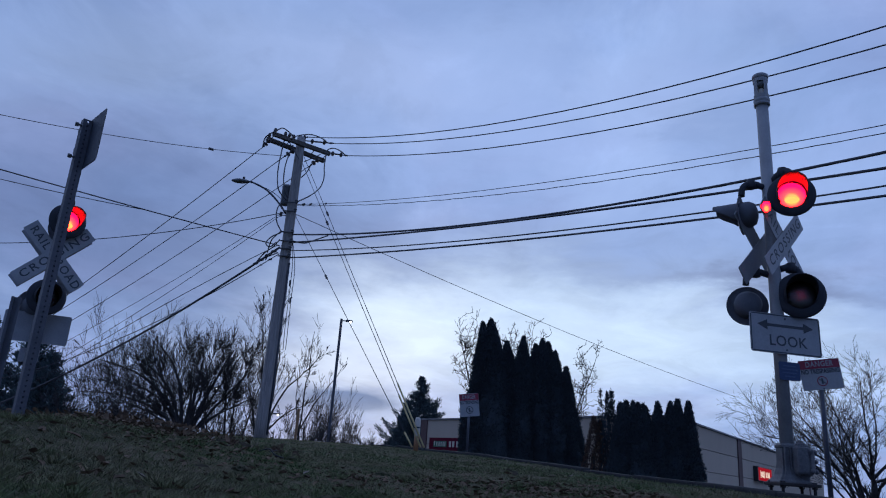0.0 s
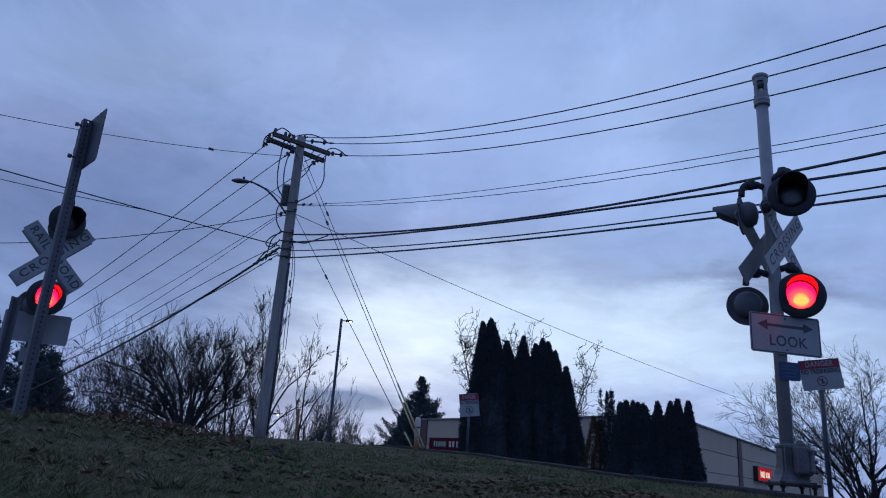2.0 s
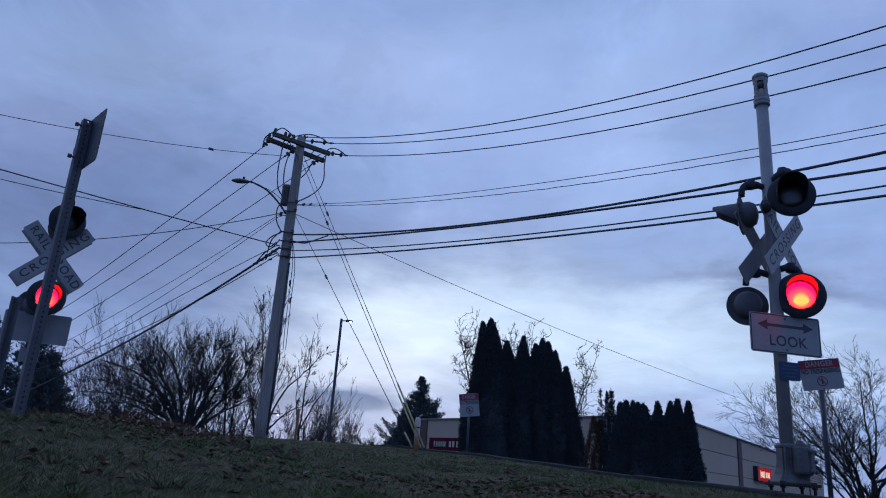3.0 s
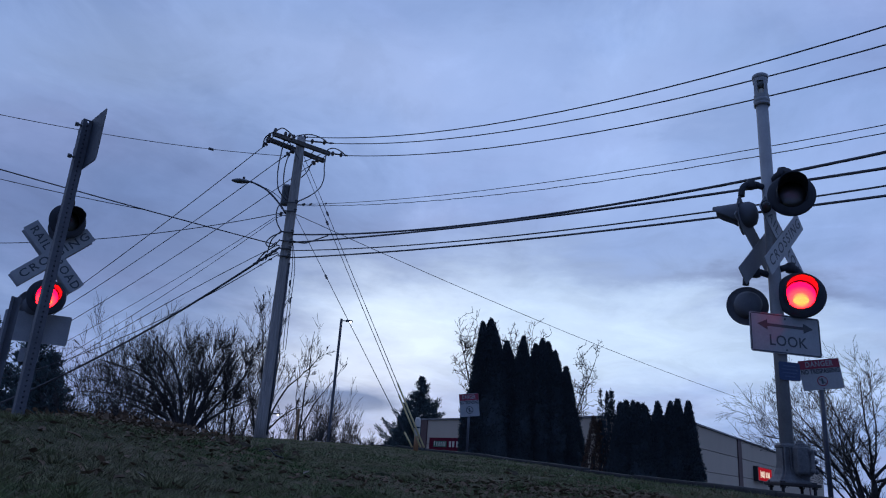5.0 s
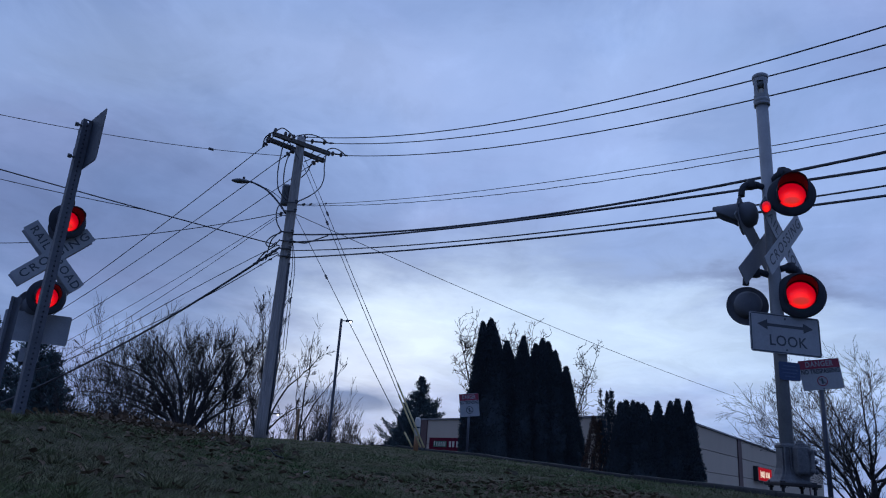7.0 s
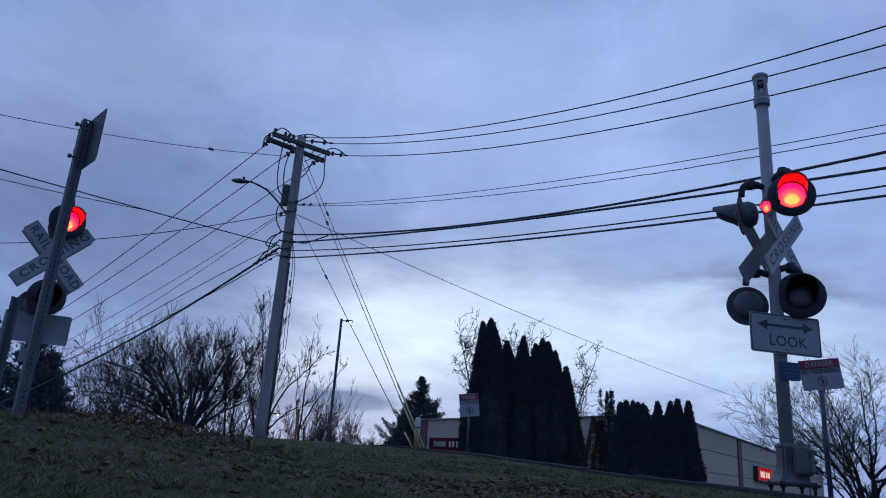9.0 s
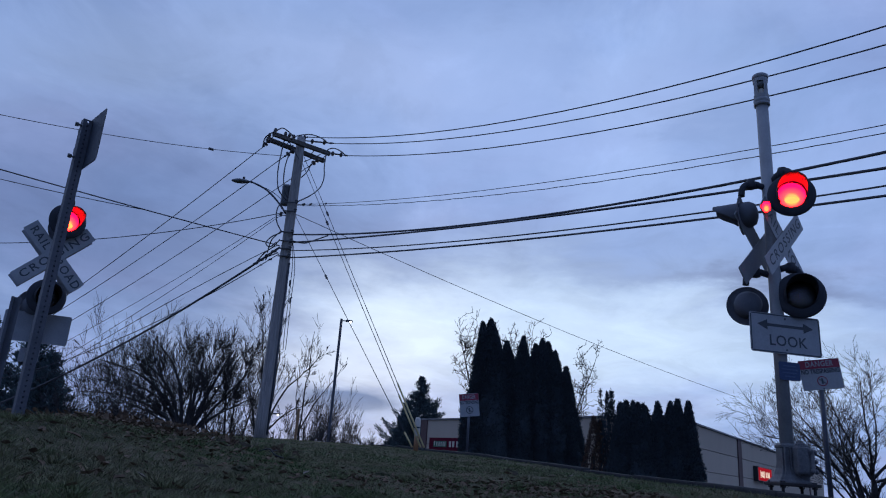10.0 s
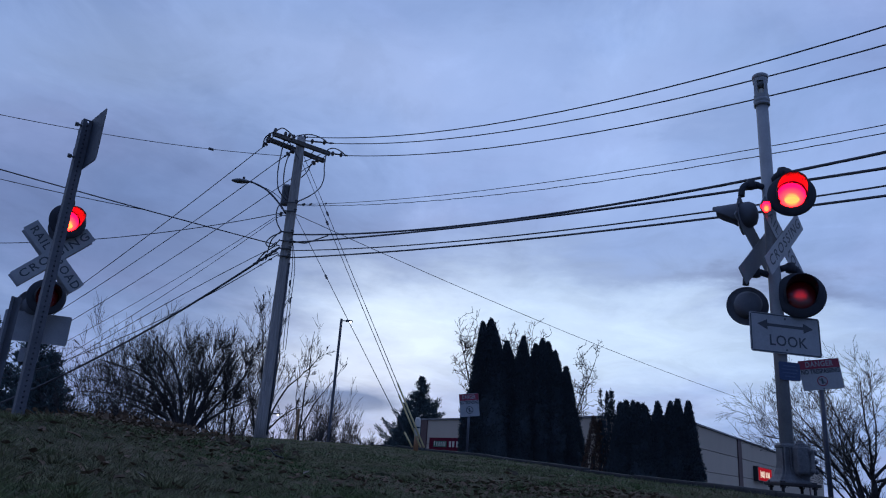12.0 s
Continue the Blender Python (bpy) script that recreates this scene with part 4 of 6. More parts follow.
    # cable brackets lower down
    for z in (7.52, 7.25, 6.6, 6.33, 6.1, 5.87):
        bm = bmesh.new()
        rod(bm, W(-4.72, 19.84, z), W(-4.36, 19.80, z), 0.022, sides=8)
        lathe(bm, [(0.03, -0.06), (0.055, -0.03), (0.035, 0.0), (0.055, 0.03), (0.03, 0.06)], 10, Matrix.Translation(W(-4.38, 19.74, z)))
        part("cable_bracket", bm, CAST, P)
    # spool rack where the secondaries leave, and the hook of the service drop
    for z in (7.16, 7.23):
        bm = bmesh.new()
        rod(bm, W(-4.68, 19.98, z), W(-4.88, 20.0, z), 0.016, sides=6)
        lathe(bm, [(0.03, -0.035), (0.042, -0.02), (0.025, 0.0), (0.042, 0.02), (0.03, 0.035)], 10, Matrix.Translation(W(-4.84, 20.0, z)))
        part("spool_bracket", bm, CAST, P)
    bm = bmesh.new()
    rod(bm, W(-4.42, 19.98, 7.20), W(-4.32, 20.0, 7.20), 0.014, sides=6)
    part("drop_hook", bm, CAST, P)
    # riser and ground wire down the shaft
    part("riser_conduit", tube("riser_conduit", [W(-4.36, 19.93, 0.9), W(-4.385, 19.93, 5.7)], 0.028, GALV, 8), None, P)
    for k, (dx, zb) in enumerate(((0.26, 4.0), (0.33, 4.6))):
        part("hanging_wire", tube("hanging_wire", smooth_line([W(-4.40, 19.9, 6.5), W(-4.54 + dx, 19.9, 5.6), W(-4.54 + dx + 0.02, 19.9, zb), W(-4.54 + dx + 0.05, 19.9, 3.2)], 4), 0.010, WIRE, 5), None, P)
        bm = bmesh.new()
        lathe(bm, [(0.0, -0.1), (0.03, -0.08), (0.03, 0.08), (0.0, 0.1)], 8, Matrix.Translation(W(-4.54 + dx, 19.9, 5.1 - 0.5 * k)))
        part("strain_insulator", bm, PORCELAIN, P)


build_pole()


# ---- overhead lines ----
def overhead_wire(a, b, sag, r, label, mat=None, name="overhead_wire", beads=(), wave=0.0):
    a, b = Vector(a), Vector(b)
    n = 400 if wave else 36
    pts = []
    for i in range(n + 1):
        s = (i / n) ** 1.0
        p = a.lerp(b, s)
        p.z -= 4 * sag * s * (1 - s)
        if wave:
            p.z += wave * (math.sin(s * 410) + 0.6 * math.sin(s * 173 + 1)) * max(0.0, 1 - s * 1.6)
        pts.append(p - a)
    ob = new(name, tube(name, pts, r, mat or WIRE, 6))
    ob.matrix_basis = Matrix.Translation(a)
    tagged(ob, label, "cable", "overhead lines")
    for s, size in beads:
        p = a.lerp(b, s) - a
        p.z -= 4 * sag * s * (1 - s)
        bm = bmesh.new()
        d = (b - a).normalized().to_track_quat("Z", "Y").to_matrix().to_4x4()
        lathe(bm, [(0.0, -size * 2), (size, -size * 1.6), (size, size * 1.6), (0.0, size * 2)], 8, Matrix.Translation(p) @ d)
        part("splice", bm, WIRE, ob)
    return ob


E1 = (22.0, -8.0)
PRIMARY = "bare primary conductor running from the pole crossarm"
overhead_wire((-4.38, 20.13, 9.80), (*E1, 10.91), 3.53, 0.013, PRIMARY)
overhead_wire((-3.68, 20.69, 9.91), (*E1, 9.91), 3.17, 0.013, PRIMARY)
overhead_wire((-3.25, 21.04, 9.68), (*E1, 9.04), 2.87, 0.013, PRIMARY)
overhead_wire((-4.42, 20.0, 7.53), (*E1, 5.96), 1.70, 0.0072, "thin secondary wire from the pole", beads=((0.010, 0.032), (0.020, 0.026), (0.040, 0.022)))
overhead_wire((-4.41, 20.0, 7.50), (*E1, 6.55), 2.05, 0.0076, "thin wavy secondary wire from the pole", wave=0.006)
overhead_wire((-4.45, 20.0, 6.59), (*E1, 7.63), 2.23, 0.023, "thick black telephone cable from the pole")
overhead_wire((-4.54, 20.0, 6.33), (*E1, 4.21), 0.91, 0.022, "thick black telephone cable from the pole")
overhead_wire((-4.48, 20.0, 6.09), (*E1, 5.01), 1.35, 0.014, "black communication cable from the pole")
overhead_wire((-4.58, 20.0, 5.86), (*E1, 3.83), 0.88, 0.019, "black communication cable from the pole")
overhead_wire((-4.34, 20.0, 7.20), (19.0, 42.0, 5.20), 0.30, 0.010, "thin service drop running to the store", name="service_drop")
E2 = (-40.0, 40.0)
overhead_wire((-5.45, 19.27, 8.99), (*E2, -5.66), 1.673, 0.013, PRIMARY)
overhead_wire((-4.91, 19.71, 8.92), (*E2, -2.61), 2.284, 0.013, PRIMARY)
overhead_wire((-4.21, 20.27, 8.94), (*E2, -3.4), 2.08, 0.013, PRIMARY)
overhead_wire((-4.84, 20.0, 7.22), (*E2, -2.31), 2.238, 0.009, "thin secondary wire leaving the pole")
overhead_wire((-4.84, 20.0, 7.16), (*E2, -2.85), 2.804, 0.009, "thin secondary wire leaving the pole")
overhead_wire((-4.8, 20.0, 6.24), (*E2, -17.47), -2.575, 0.012, "black communication cable leaving the pole")
overhead_wire((-4.74, 20.0, 6.17), (*E2, 1.3), 3.878, 0.036, "thick bundled telephone cable leaving the pole", beads=((0.005, 0.046), (0.010, 0.050), (0.016, 0.044), (0.021, 0.040)))
overhead_wire((-4.72, 20.0, 5.98), (*E2, 8.82), 5.285, 0.014, "black communication cable leaving the pole", beads=((0.008, 0.028), (0.016, 0.022)))
overhead_wire((-5.04, 20.0, 9.06), (-20.0, 9.0, 7.86), 0.90, 0.009, "thin span wire with a small splice", beads=((0.115, 0.04),))
overhead_wire((-4.74, 20.0, 6.22), (-20.0, 9.0, 6.98), 0.15, 0.016, "black service cable crossing above the signal")
overhead_wire((-7.78, 17.81, 6.28), (-20.0, 9.0, 7.08), 0.465, 0.010, "thin cable lashed beside the service cable")
overhead_wire((-4.83, 20.0, 7.23), (-26.0, 22.0, 7.35), 1.40, 0.012, "thin slack service wire")


def guy_wire(a, b, guard, t_ins, label):
    a, b = Vector(a), Vector(b)
    ob = new("guy_wire", tube("guy_wire", [Vector(), b - a], 0.009, WIRE, 6))
    ob.matrix_basis = Matrix.Translation(a)
    tagged(ob, label, "guy wire", "pole guys")
    d = (b - a).normalized().to_track_quat("Z", "Y").to_matrix().to_4x4()
    bm = bmesh.new()
    lathe(bm, [(0.0, -0.10), (0.02, -0.085), (0.036, -0.035), (0.02, 0.0), (0.036, 0.035), (0.02, 0.085), (0.0, 0.10)], 8, Matrix.Translation((b - a) * t_ins) @ d)
    part("strain_insulator", bm, PORCELAIN, ob)
    if guard:
        bm = bmesh.new()
        rod(bm, (b - a) * guard, (b - a) * 0.995, 0.019, sides=10)
        part("guard", bm, YELLOW, ob, "yellow plastic guy guard", smooth=True)
    return ob


guy_wire((-4.41, 20.0, 8.85), (-0.156, 15.6, 0.678), 0.86, 0.274, "steel guy wire with a yellow plastic guard")
guy_wire((-4.39, 20.0, 9.07), (-0.085, 15.5, 0.68), 0.831, 0.258, "steel guy wire with a yellow plastic guard")
guy_wire((-4.4, 20.0, 7.16), (-0.339, 15.8, 0.683), 0.947, 0.328, "thin steel guy wire with a short yellow guard")


def build_marker():
    z0 = ground_z(-0.28, 15.8)
    ob = thing("utility_marker", -0.28, 15.80, z0, "white and orange plastic utility marker post", "marker post")
    bm = bmesh.new()
    rod(bm, (0, 0, -0.1), (0, 0, 0.42), 0.052, sides=16)
    part("lower_sleeve", bm, ORANGE, ob, "orange lower sleeve", smooth=True)
    bm = bmesh.new()
    lathe(bm, [(0.060, 0.30), (0.062, 0.32), (0.062, 0.64), (0.050, 0.68), (0.02, 0.70), (0.0, 0.70)], 16)
    part("dome_cap", bm, MARKWHITE, ob, "white dome cap", smooth=True)
    bm = bmesh.new()
    lathe(bm, [(0.064, 0.47), (0.064, 0.50)], 16)
    part("band", bm, BLACKPAINT, ob)


build_marker()


def build_stake(x, y, h, label):
    z0 = ground_z(x, y)
    ob = thing("wooden_stake", x, y, z0, label, "stake")
    bm = bmesh.new()
    box(bm, (0, 0, h / 2), (0.09, 0.05, h), bevel=0.006)
    part("stake", bm, STAKEWOOD, ob)


build_stake(-4.42, 24.5, 1.76, "orange-brown timber stake standing in the scrub")


# ---- parking lot lights ----
def lot_light(x, y, top, lit_dir, label, r=0.09):
    ob = thing("parking_lot_light", x, y, -1.2, label, "street lamp", "parking lot lights")
    bm = bmesh.new()
    rod(bm, (0, 0, 0), (0, 0, top + 1.2), r, r * 0.75, sides=12)
    part("post", bm, GALV, ob, "square grey steel post")
    bm = bmesh.new()
    rod(bm, (0, 0, top + 1.1), (lit_dir * 0.30, 0, top + 1.1), 0.03, sides=8)
    part("bracket", bm, GALV, ob)
    bm = bmesh.new()
    box(bm, (lit_dir * 0.42, 0, top + 1.1), (0.36, 0.26, 0.09), bevel=0.02)
    head = part("head", bm, GALV, ob, "flat lamp head")
    bm = bmesh.new()
    lathe(bm, [(0.0, top + 1.005), (0.05, top + 1.02), (0.075, top + 1.05)], 14, Matrix.Translation((lit_dir * 0.50, -0.06, 0)))
    part("lens", bm, LAMPWHITE, head, "lit warm white lens")
    return ob


lot_light(-5.17, 38.0, 7.75, 1, "tall slim parking lot light, lit at dusk")
lot_light(-10.04, 46.0, 3.15, 1, "low lot light glowing through bare branches", 0.06)
lot_light(-15.88, 52.0, 5.05, 1, "distant lot light glowing through bare branches", 0.06)


# ---- store ----
def store_wall(parent, a, b, roof, base, cols, rows, pil, name):
    a, b = Vector(a), Vector(b)
    d = (b - a).normalized()
    ln = (b - a).length
    m0 = Matrix.Translation((a.x, a.y, 0)) @ Matrix.Rotation(math.atan2(d.y, d.x), 4, "Z")
    bm = bmesh.new()
    box(bm, (ln / 2, 0.25, (roof + base) / 2 - 0.05), (ln, 0.30, roof - base - 0.1), m0)
    wall = part(name, bm, PILASTER, parent)
    w, h = ln / cols, (roof - base) / rows
    bm = bmesh.new()
    box(bm, (0, 0, 0), (w - 0.03, 0.16, h - 0.035), bevel=0.012)
    me = finish("wall_panel", bm, PANEL)
    for i in range(cols):
        for j in range(rows):
            part("wall_panel", me, None, wall, m=m0 @ Matrix.Translation((w * (i + 0.5), 0.04, base + h * (j + 0.5))))
    bm = bmesh.new()
    box(bm, (ln / 2, 0.12, roof + 0.05), (ln + 0.1, 0.55, 0.10), m0, 0.01)
    part("coping", bm, COPING, wall)
    for s, pw in pil:
        bm = bmesh.new()
        box(bm, (s, -0.06, (roof + base) / 2), (pw, 0.12, roof - base - 0.02), m0, 0.01)
        part("pilaster", bm, PILASTER, wall, "brown pilaster")
    return m0


def build_store():
    st = thing("store_building", 12.66, 38.5, -1.2, "low beige panelled store with brown pilasters at dusk", "building")
    C = Vector((0, 0))
    left = Vector((-0.6 - 12.66, 54.5 - 38.5))
    right = Vector((49.0 - 12.66, 92.5 - 38.5))
    R, B = 3.85 + 1.2, 0.0
    ll = left.length
    m1 = store_wall(st, left, C, R, B, 2, 3, ((0.3, 0.7), (ll - 0.3, 0.6)), "wall_front")
    m2 = store_wall(st, C, right, R, B, 4, 4, ((0.4, 0.6), (16.2, 1.15), (34, 1.1), (52, 0.75)), "wall_side")
    # roof slab and the hidden walls
    back = left + right
    bm = bmesh.new()
    lo = [bm.verts.new((p.x, p.y, R - 0.5)) for p in (C, right, back, left)]
    hi = [bm.verts.new((p.x, p.y, R - 0.3)) for p in (C, right, back, left)]
    bm.faces.new(lo[::-1])
    bm.faces.new(hi)
    for i in range(4):
        bm.faces.new((lo[i], lo[(i + 1) % 4], hi[(i + 1) % 4], hi[i]))
    part("roof", bm, COPING, st)
    for p, q, nm in ((right, back, "wall_rear"), (back, left, "wall_far")):
        d = q - p
        m = Matrix.Translation((p.x, p.y, 0)) @ Matrix.Rotation(math.atan2(d.y, d.x), 4, "Z")
        bm = bmesh.new()
        box(bm, (d.length / 2, 0.15, R / 2), (d.length, 0.3, R), m)
        part(nm, bm, PANEL, st)
    # unlit sign on the front
    bm = bmesh.new()
    box(bm, (4.0, -0.14, 3.36), (5.6, 0.22, 0.86), m1, 0.02)
    sg = part("fascia_sign", bm, SHOPRED, st, "dark red sign box with pale lettering bars")
    for s, w, h, mt in ((2.42, 1.40, 0.40, SHOPGREEN), (3.50, 0.20, 0.40, MARKWHITE), (3.84, 0.20, 0.40, MARKWHITE), (4.3, 0.3, 0.40, MARKWHITE)):
        bm = bmesh.new()
        box(bm, (s, -0.265, 3.36), (w, 0.03, h), m1, 0.008)
        part("letter_bar", bm, mt, sg)
    for s in (1.85, 2.12, 2.36, 2.58, 2.80, 2.98):
        bm = bmesh.new()
        box(bm, (s, -0.29, 3.36 + (0.05 if s == 1.85 else 0)), (0.09, 0.03, 0.30), m1, 0.006)
        part("letter_bar", bm, MARKWHITE, sg)
    # lit sign on the side
    s0 = 21.0
    bm = bmesh.new()
    box(bm, (s0 + 2.8, -0.20, 2.95), (5.8, 0.34, 1.08), m2, 0.02)
    sg = part("side_sign", bm, SHOPDARK, st, "lit red sign box in a dark case")
    bm = bmesh.new()
    box(bm, (s0 + 2.85, -0.385, 2.95), (5.4, 0.03, 0.94), m2)
    part("sign_face", bm, SHOPREDLIT, sg)
    for s, w, h in ((0.85, 0.14, 0.55), (1.12, 0.10, 0.30), (1.45, 0.16, 0.42), (1.75, 0.12, 0.50), (2.0, 0.10, 0.42), (2.25, 0.10, 0.55), (3.0, 0.2, 0.42), (3.4, 0.2, 0.42), (3.9, 0.2, 0.42), (4.4, 0.25, 0.42)):
        bm = bmesh.new()
        box(bm, (s0 + s, -0.41, 2.93), (w, 0.02, h), m2, 0.005)
        part("letter_bar", bm, SHOPWHITELIT, sg)


build_store()


# ---- evergreens ----
def clump_tris(rng, centres, normals, size, verts, faces, per=3):
    """Small pointed sprays of foliage about each centre."""
    k = len(verts)
    n = len(centres)
    for _ in range(per):
        d = normals + rng.normal(0, 0.55, (n, 3)) + np.array([0, 0, 0.55])
        d /= np.linalg.norm(d, axis=1)[:, None]
        s = np.cross(d, rng.normal(0, 1, (n, 3)))
        s /= np.linalg.norm(s, axis=1)[:, None] + 1e-9
        ln = size * rng.uniform(0.6, 1.5, (n, 1))
        base = centres + rng.normal(0, size * 0.5, (n, 3))
        a, b, c = base - s * ln * 0.22, base + s * ln * 0.22, base + d * ln
        tri = np.stack([a, b, c], 1).reshape(-1, 3)
        verts.append(tri)
        m = sum(len(v) for v in verts[:-1])
        faces.append(np.arange(len(tri)).reshape(-1, 3) + m)


def tri_mesh(name, verts, faces, mat):
    v, f = np.concatenate(verts), np.concatenate(faces)
    me = bpy.data.meshes.new(name)
    me.vertices.add(len(v))
    me.vertices.foreach_set("co", v.astype(np.float32).ravel())
    me.loops.add(len(f) * 3)
    me.loops.foreach_set("vertex_index", f.astype(np.int32).ravel())
    me.polygons.add(len(f))
    me.polygons.foreach_set("loop_start", np.arange(0, len(f) * 3, 3, dtype=np.int32))
    me.update(calc_edges=True)
    me.materials.append(mat)
    return me


def thuja(x, y, top, r, seed, label, lean=0.0, tips=1, n=5200, inner=True, point=0.55, leaf=None):
    rng = np.random.default_rng(seed)
    z0 = ground_z(x, y) - 0.05
    h = top - z0
    ob = thing("thuja", x, y, z0, label, "evergreen", "thuja hedge trees")
    bm = bmesh.new()
    rod(bm, (0, 0, -0.1), (lean * 0.5, 0, h * 0.6), 0.10, 0.04, sides=8)
    part("trunk", bm, BARK, ob)

    def radius(t, a):
        prof = np.clip((1.0 - t) / point, 0.0005, 1) ** 0.80 * (0.92 + 0.08 * np.sin(np.pi * np.minimum(t * 1.6, 1)))
        lump = 1 + 0.05 * np.sin(a * 3 + seed + t * 5) + 0.05 * np.sin(a * 5 - seed * 2 + t * 11)
        return (r * 1.06 + 0.07) * prof * lump
    # inner mass
    verts, faces = [], []
    sides, rows = 18, 16
    for j in range(rows + 1):
        t = j / rows
        for i in range(sides):
            a = 2 * math.pi * i / sides
            q = float(radius(np.array(t), np.array(a))) * 0.90
            verts.append((q * math.cos(a) + lean * t, q * math.sin(a), 0.02 + t * h * 0.95))
    for j in range(rows):
        for i in range(sides):
            k = (i + 1) % sides
            faces.append((j * sides + i, j * sides + k, (j + 1) * sides + k, (j + 1) * sides + i))
    if inner:
        part("inner_growth", data_mesh("inner_growth", verts, faces, HEDGE), None, ob)
    t = rng.uniform(0, 1, n) ** 0.85
    a = rng.uniform(0, 2 * math.pi, n)
    q = radius(t, a) * rng.uniform(0.86, 1.03, n)
    c = np.stack([q * np.cos(a) + lean * t, q * np.sin(a), t * h * 0.97], 1)
    for k in range(tips if tips > 1 else 0):     # extra leaders
        m = n // 9
        tt = rng.uniform(0, 1, m)
        aa = rng.uniform(0, 6.28, m)
        ox = (k - (tips - 1) / 2) * r * 0.60
        rr = r * 0.42 * (1 - tt) ** 0.9
        c = np.concatenate([c, np.stack([ox + rr * np.cos(aa), rr * np.sin(aa), h * (0.70 + 0.285 * tt - 0.02 * (k % 2))], 1)])
    nrm = np.stack([c[:, 0] - lean * 0.5, c[:, 1], np.full(len(c), 0.3)], 1)
    nrm /= np.linalg.norm(nrm, axis=1)[:, None]
    V, F = [], []
    clump_tris(rng, c, nrm, 0.062, V, F, 7)
    part("foliage", tri_mesh("foliage", V, F, leaf or HEDGE), None, ob, "dense dark green sprays")
    return ob


TH = "tall dark green columnar thuja in a row"
thuja(2.36, 29.0, 6.45, 0.78, 3, TH, -0.50, n=7000)
thuja(2.40, 29.1, 6.62, 1.04, 4, TH, -0.20, n=8500)
thuja(2.90, 29.3, 5.74, 1.0, 9, TH, n=7500)
thuja(3.80, 29.5, 5.10, 0.80, 21, TH, n=6000)
thuja(3.54, 29.0, 5.93, 0.74, 5, TH, n=7000)
thuja(4.06, 29.1, 5.66, 0.64, 6, TH, n=7000)
thuja(4.32, 29.0, 5.88, 0.74, 10, TH, n=7000)
thuja(4.58, 29.2, 5.80, 0.78, 18, TH, n=7000)
thuja(4.90, 29.0, 5.40, 0.80, 7, TH, -0.06, n=6000)
thuja(5.40, 28.9, 4.76, 0.62, 8, TH, -0.12, n=6000)
TS = "shorter clipped thuja in the second row"
thuja(6.46, 25.0, 3.02, 0.36, 11, TS, n=3200)
thuja(6.68, 25.1, 3.10, 0.42, 12, TS, n=3600)
thuja(7.06, 25.0, 3.04, 0.56, 13, TS, n=3800, tips=2)
thuja(7.40, 25.3, 2.98, 0.44, 20, TS, n=2800)
thuja(7.74, 25.0, 3.14, 0.40, 14, TS, n=3200)
thuja(8.18, 25.0, 3.16, 0.50, 15, TS, n=3200)
thuja(8.46, 25.1, 3.28, 0.50, 16, TS, n=3200)
thuja(8.80, 25.0, 3.23, 0.35, 19, TS, n=3200)
thuja(6.14, 25.6, 3.45, 0.15, 17, "thin ragged thuja beside the second row", n=520, inner=False)
thuja(6.32, 25.7, 3.52, 0.17, 27, "thin ragged thuja beside the second row", n=620, inner=False)
thuja(5.95, 25.8, 3.55, 0.12, 28, "thin ragged thuja beside the second row", n=160, inner=False)
thuja(5.72, 25.8, 2.55, 0.34, 29, "sparse withered brown thuja in the gap of the rows", n=900, inner=False, leaf=DRYWEED)
thuja(5.98, 25.9, 2.45, 0.30, 30, "sparse withered brown thuja in the gap of the rows", n=800, inner=False, leaf=DRYWEED)


def conifer(x, y, top, spread, seed, label, n_whorl=44, lush=1.0):
    rng = np.random.default_rng(seed)
    rnd = random.Random(seed)
    z0 = ground_z(x, y)
    h = top - z0
    ob = thing("conifer", x, y, z0, label, "conifer")
    bm = bmesh.new()
    rod(bm, (0, 0, -0.1), (0, 0, h * 0.97), 0.16, 0.015, sides=8)
    part("trunk", bm, BARK, ob)
    bv, bf, cs, ns = [], [], [], []
    for w in range(n_whorl):
        t = 0.06 + 0.93 * w / (n_whorl - 1)
        reach = spread * (1 - t) ** 0.95 * rnd.uniform(0.72, 1.12) + 0.05
        for k in range(rnd.randint(6, 8)):
            a = rnd.uniform(0, 6.28)
            rk = reach * rnd.uniform(0.6, 1.08)
            lift = rnd.uniform(0.30, 0.60)
            p0 = Vector((0, 0, t * h))
            d = Vector((math.cos(a), math.sin(a), 0))
            bough = lambda s: p0 + d * (rk * s) + Vector((0, 0, rk * (-0.12 * s + lift * s * s)))
            tube_data([bough(s) for s in (0, 0.35, 0.7, 1.0)], [0.03, 0.022, 0.014, 0.006], 4, bv, bf)
            for s in np.linspace(0.10, 1.0, max(6, int(rk * 34 * lush))):
                side = Vector((-d.y, d.x, 0)) * rnd.uniform(-0.30, 0.30) * rk * (1.1 - s)
                cs.append(bough(s) + side)
                ns.append(d + side * 0.6 + Vector((0, 0, 0.5 * s)))
    tagged(part("bough_growth", data_mesh("bough_growth", bv, bf, BARK), None, ob), kind="stuff")
    V, F = [], []
    clump_tris(rng, np.array(cs), np.array(ns), 0.17, V, F, 6)
    part("needle_growth", tri_mesh("needle_growth", V, F, NEEDLE), None, ob, "dark blue-green needles")
    return ob


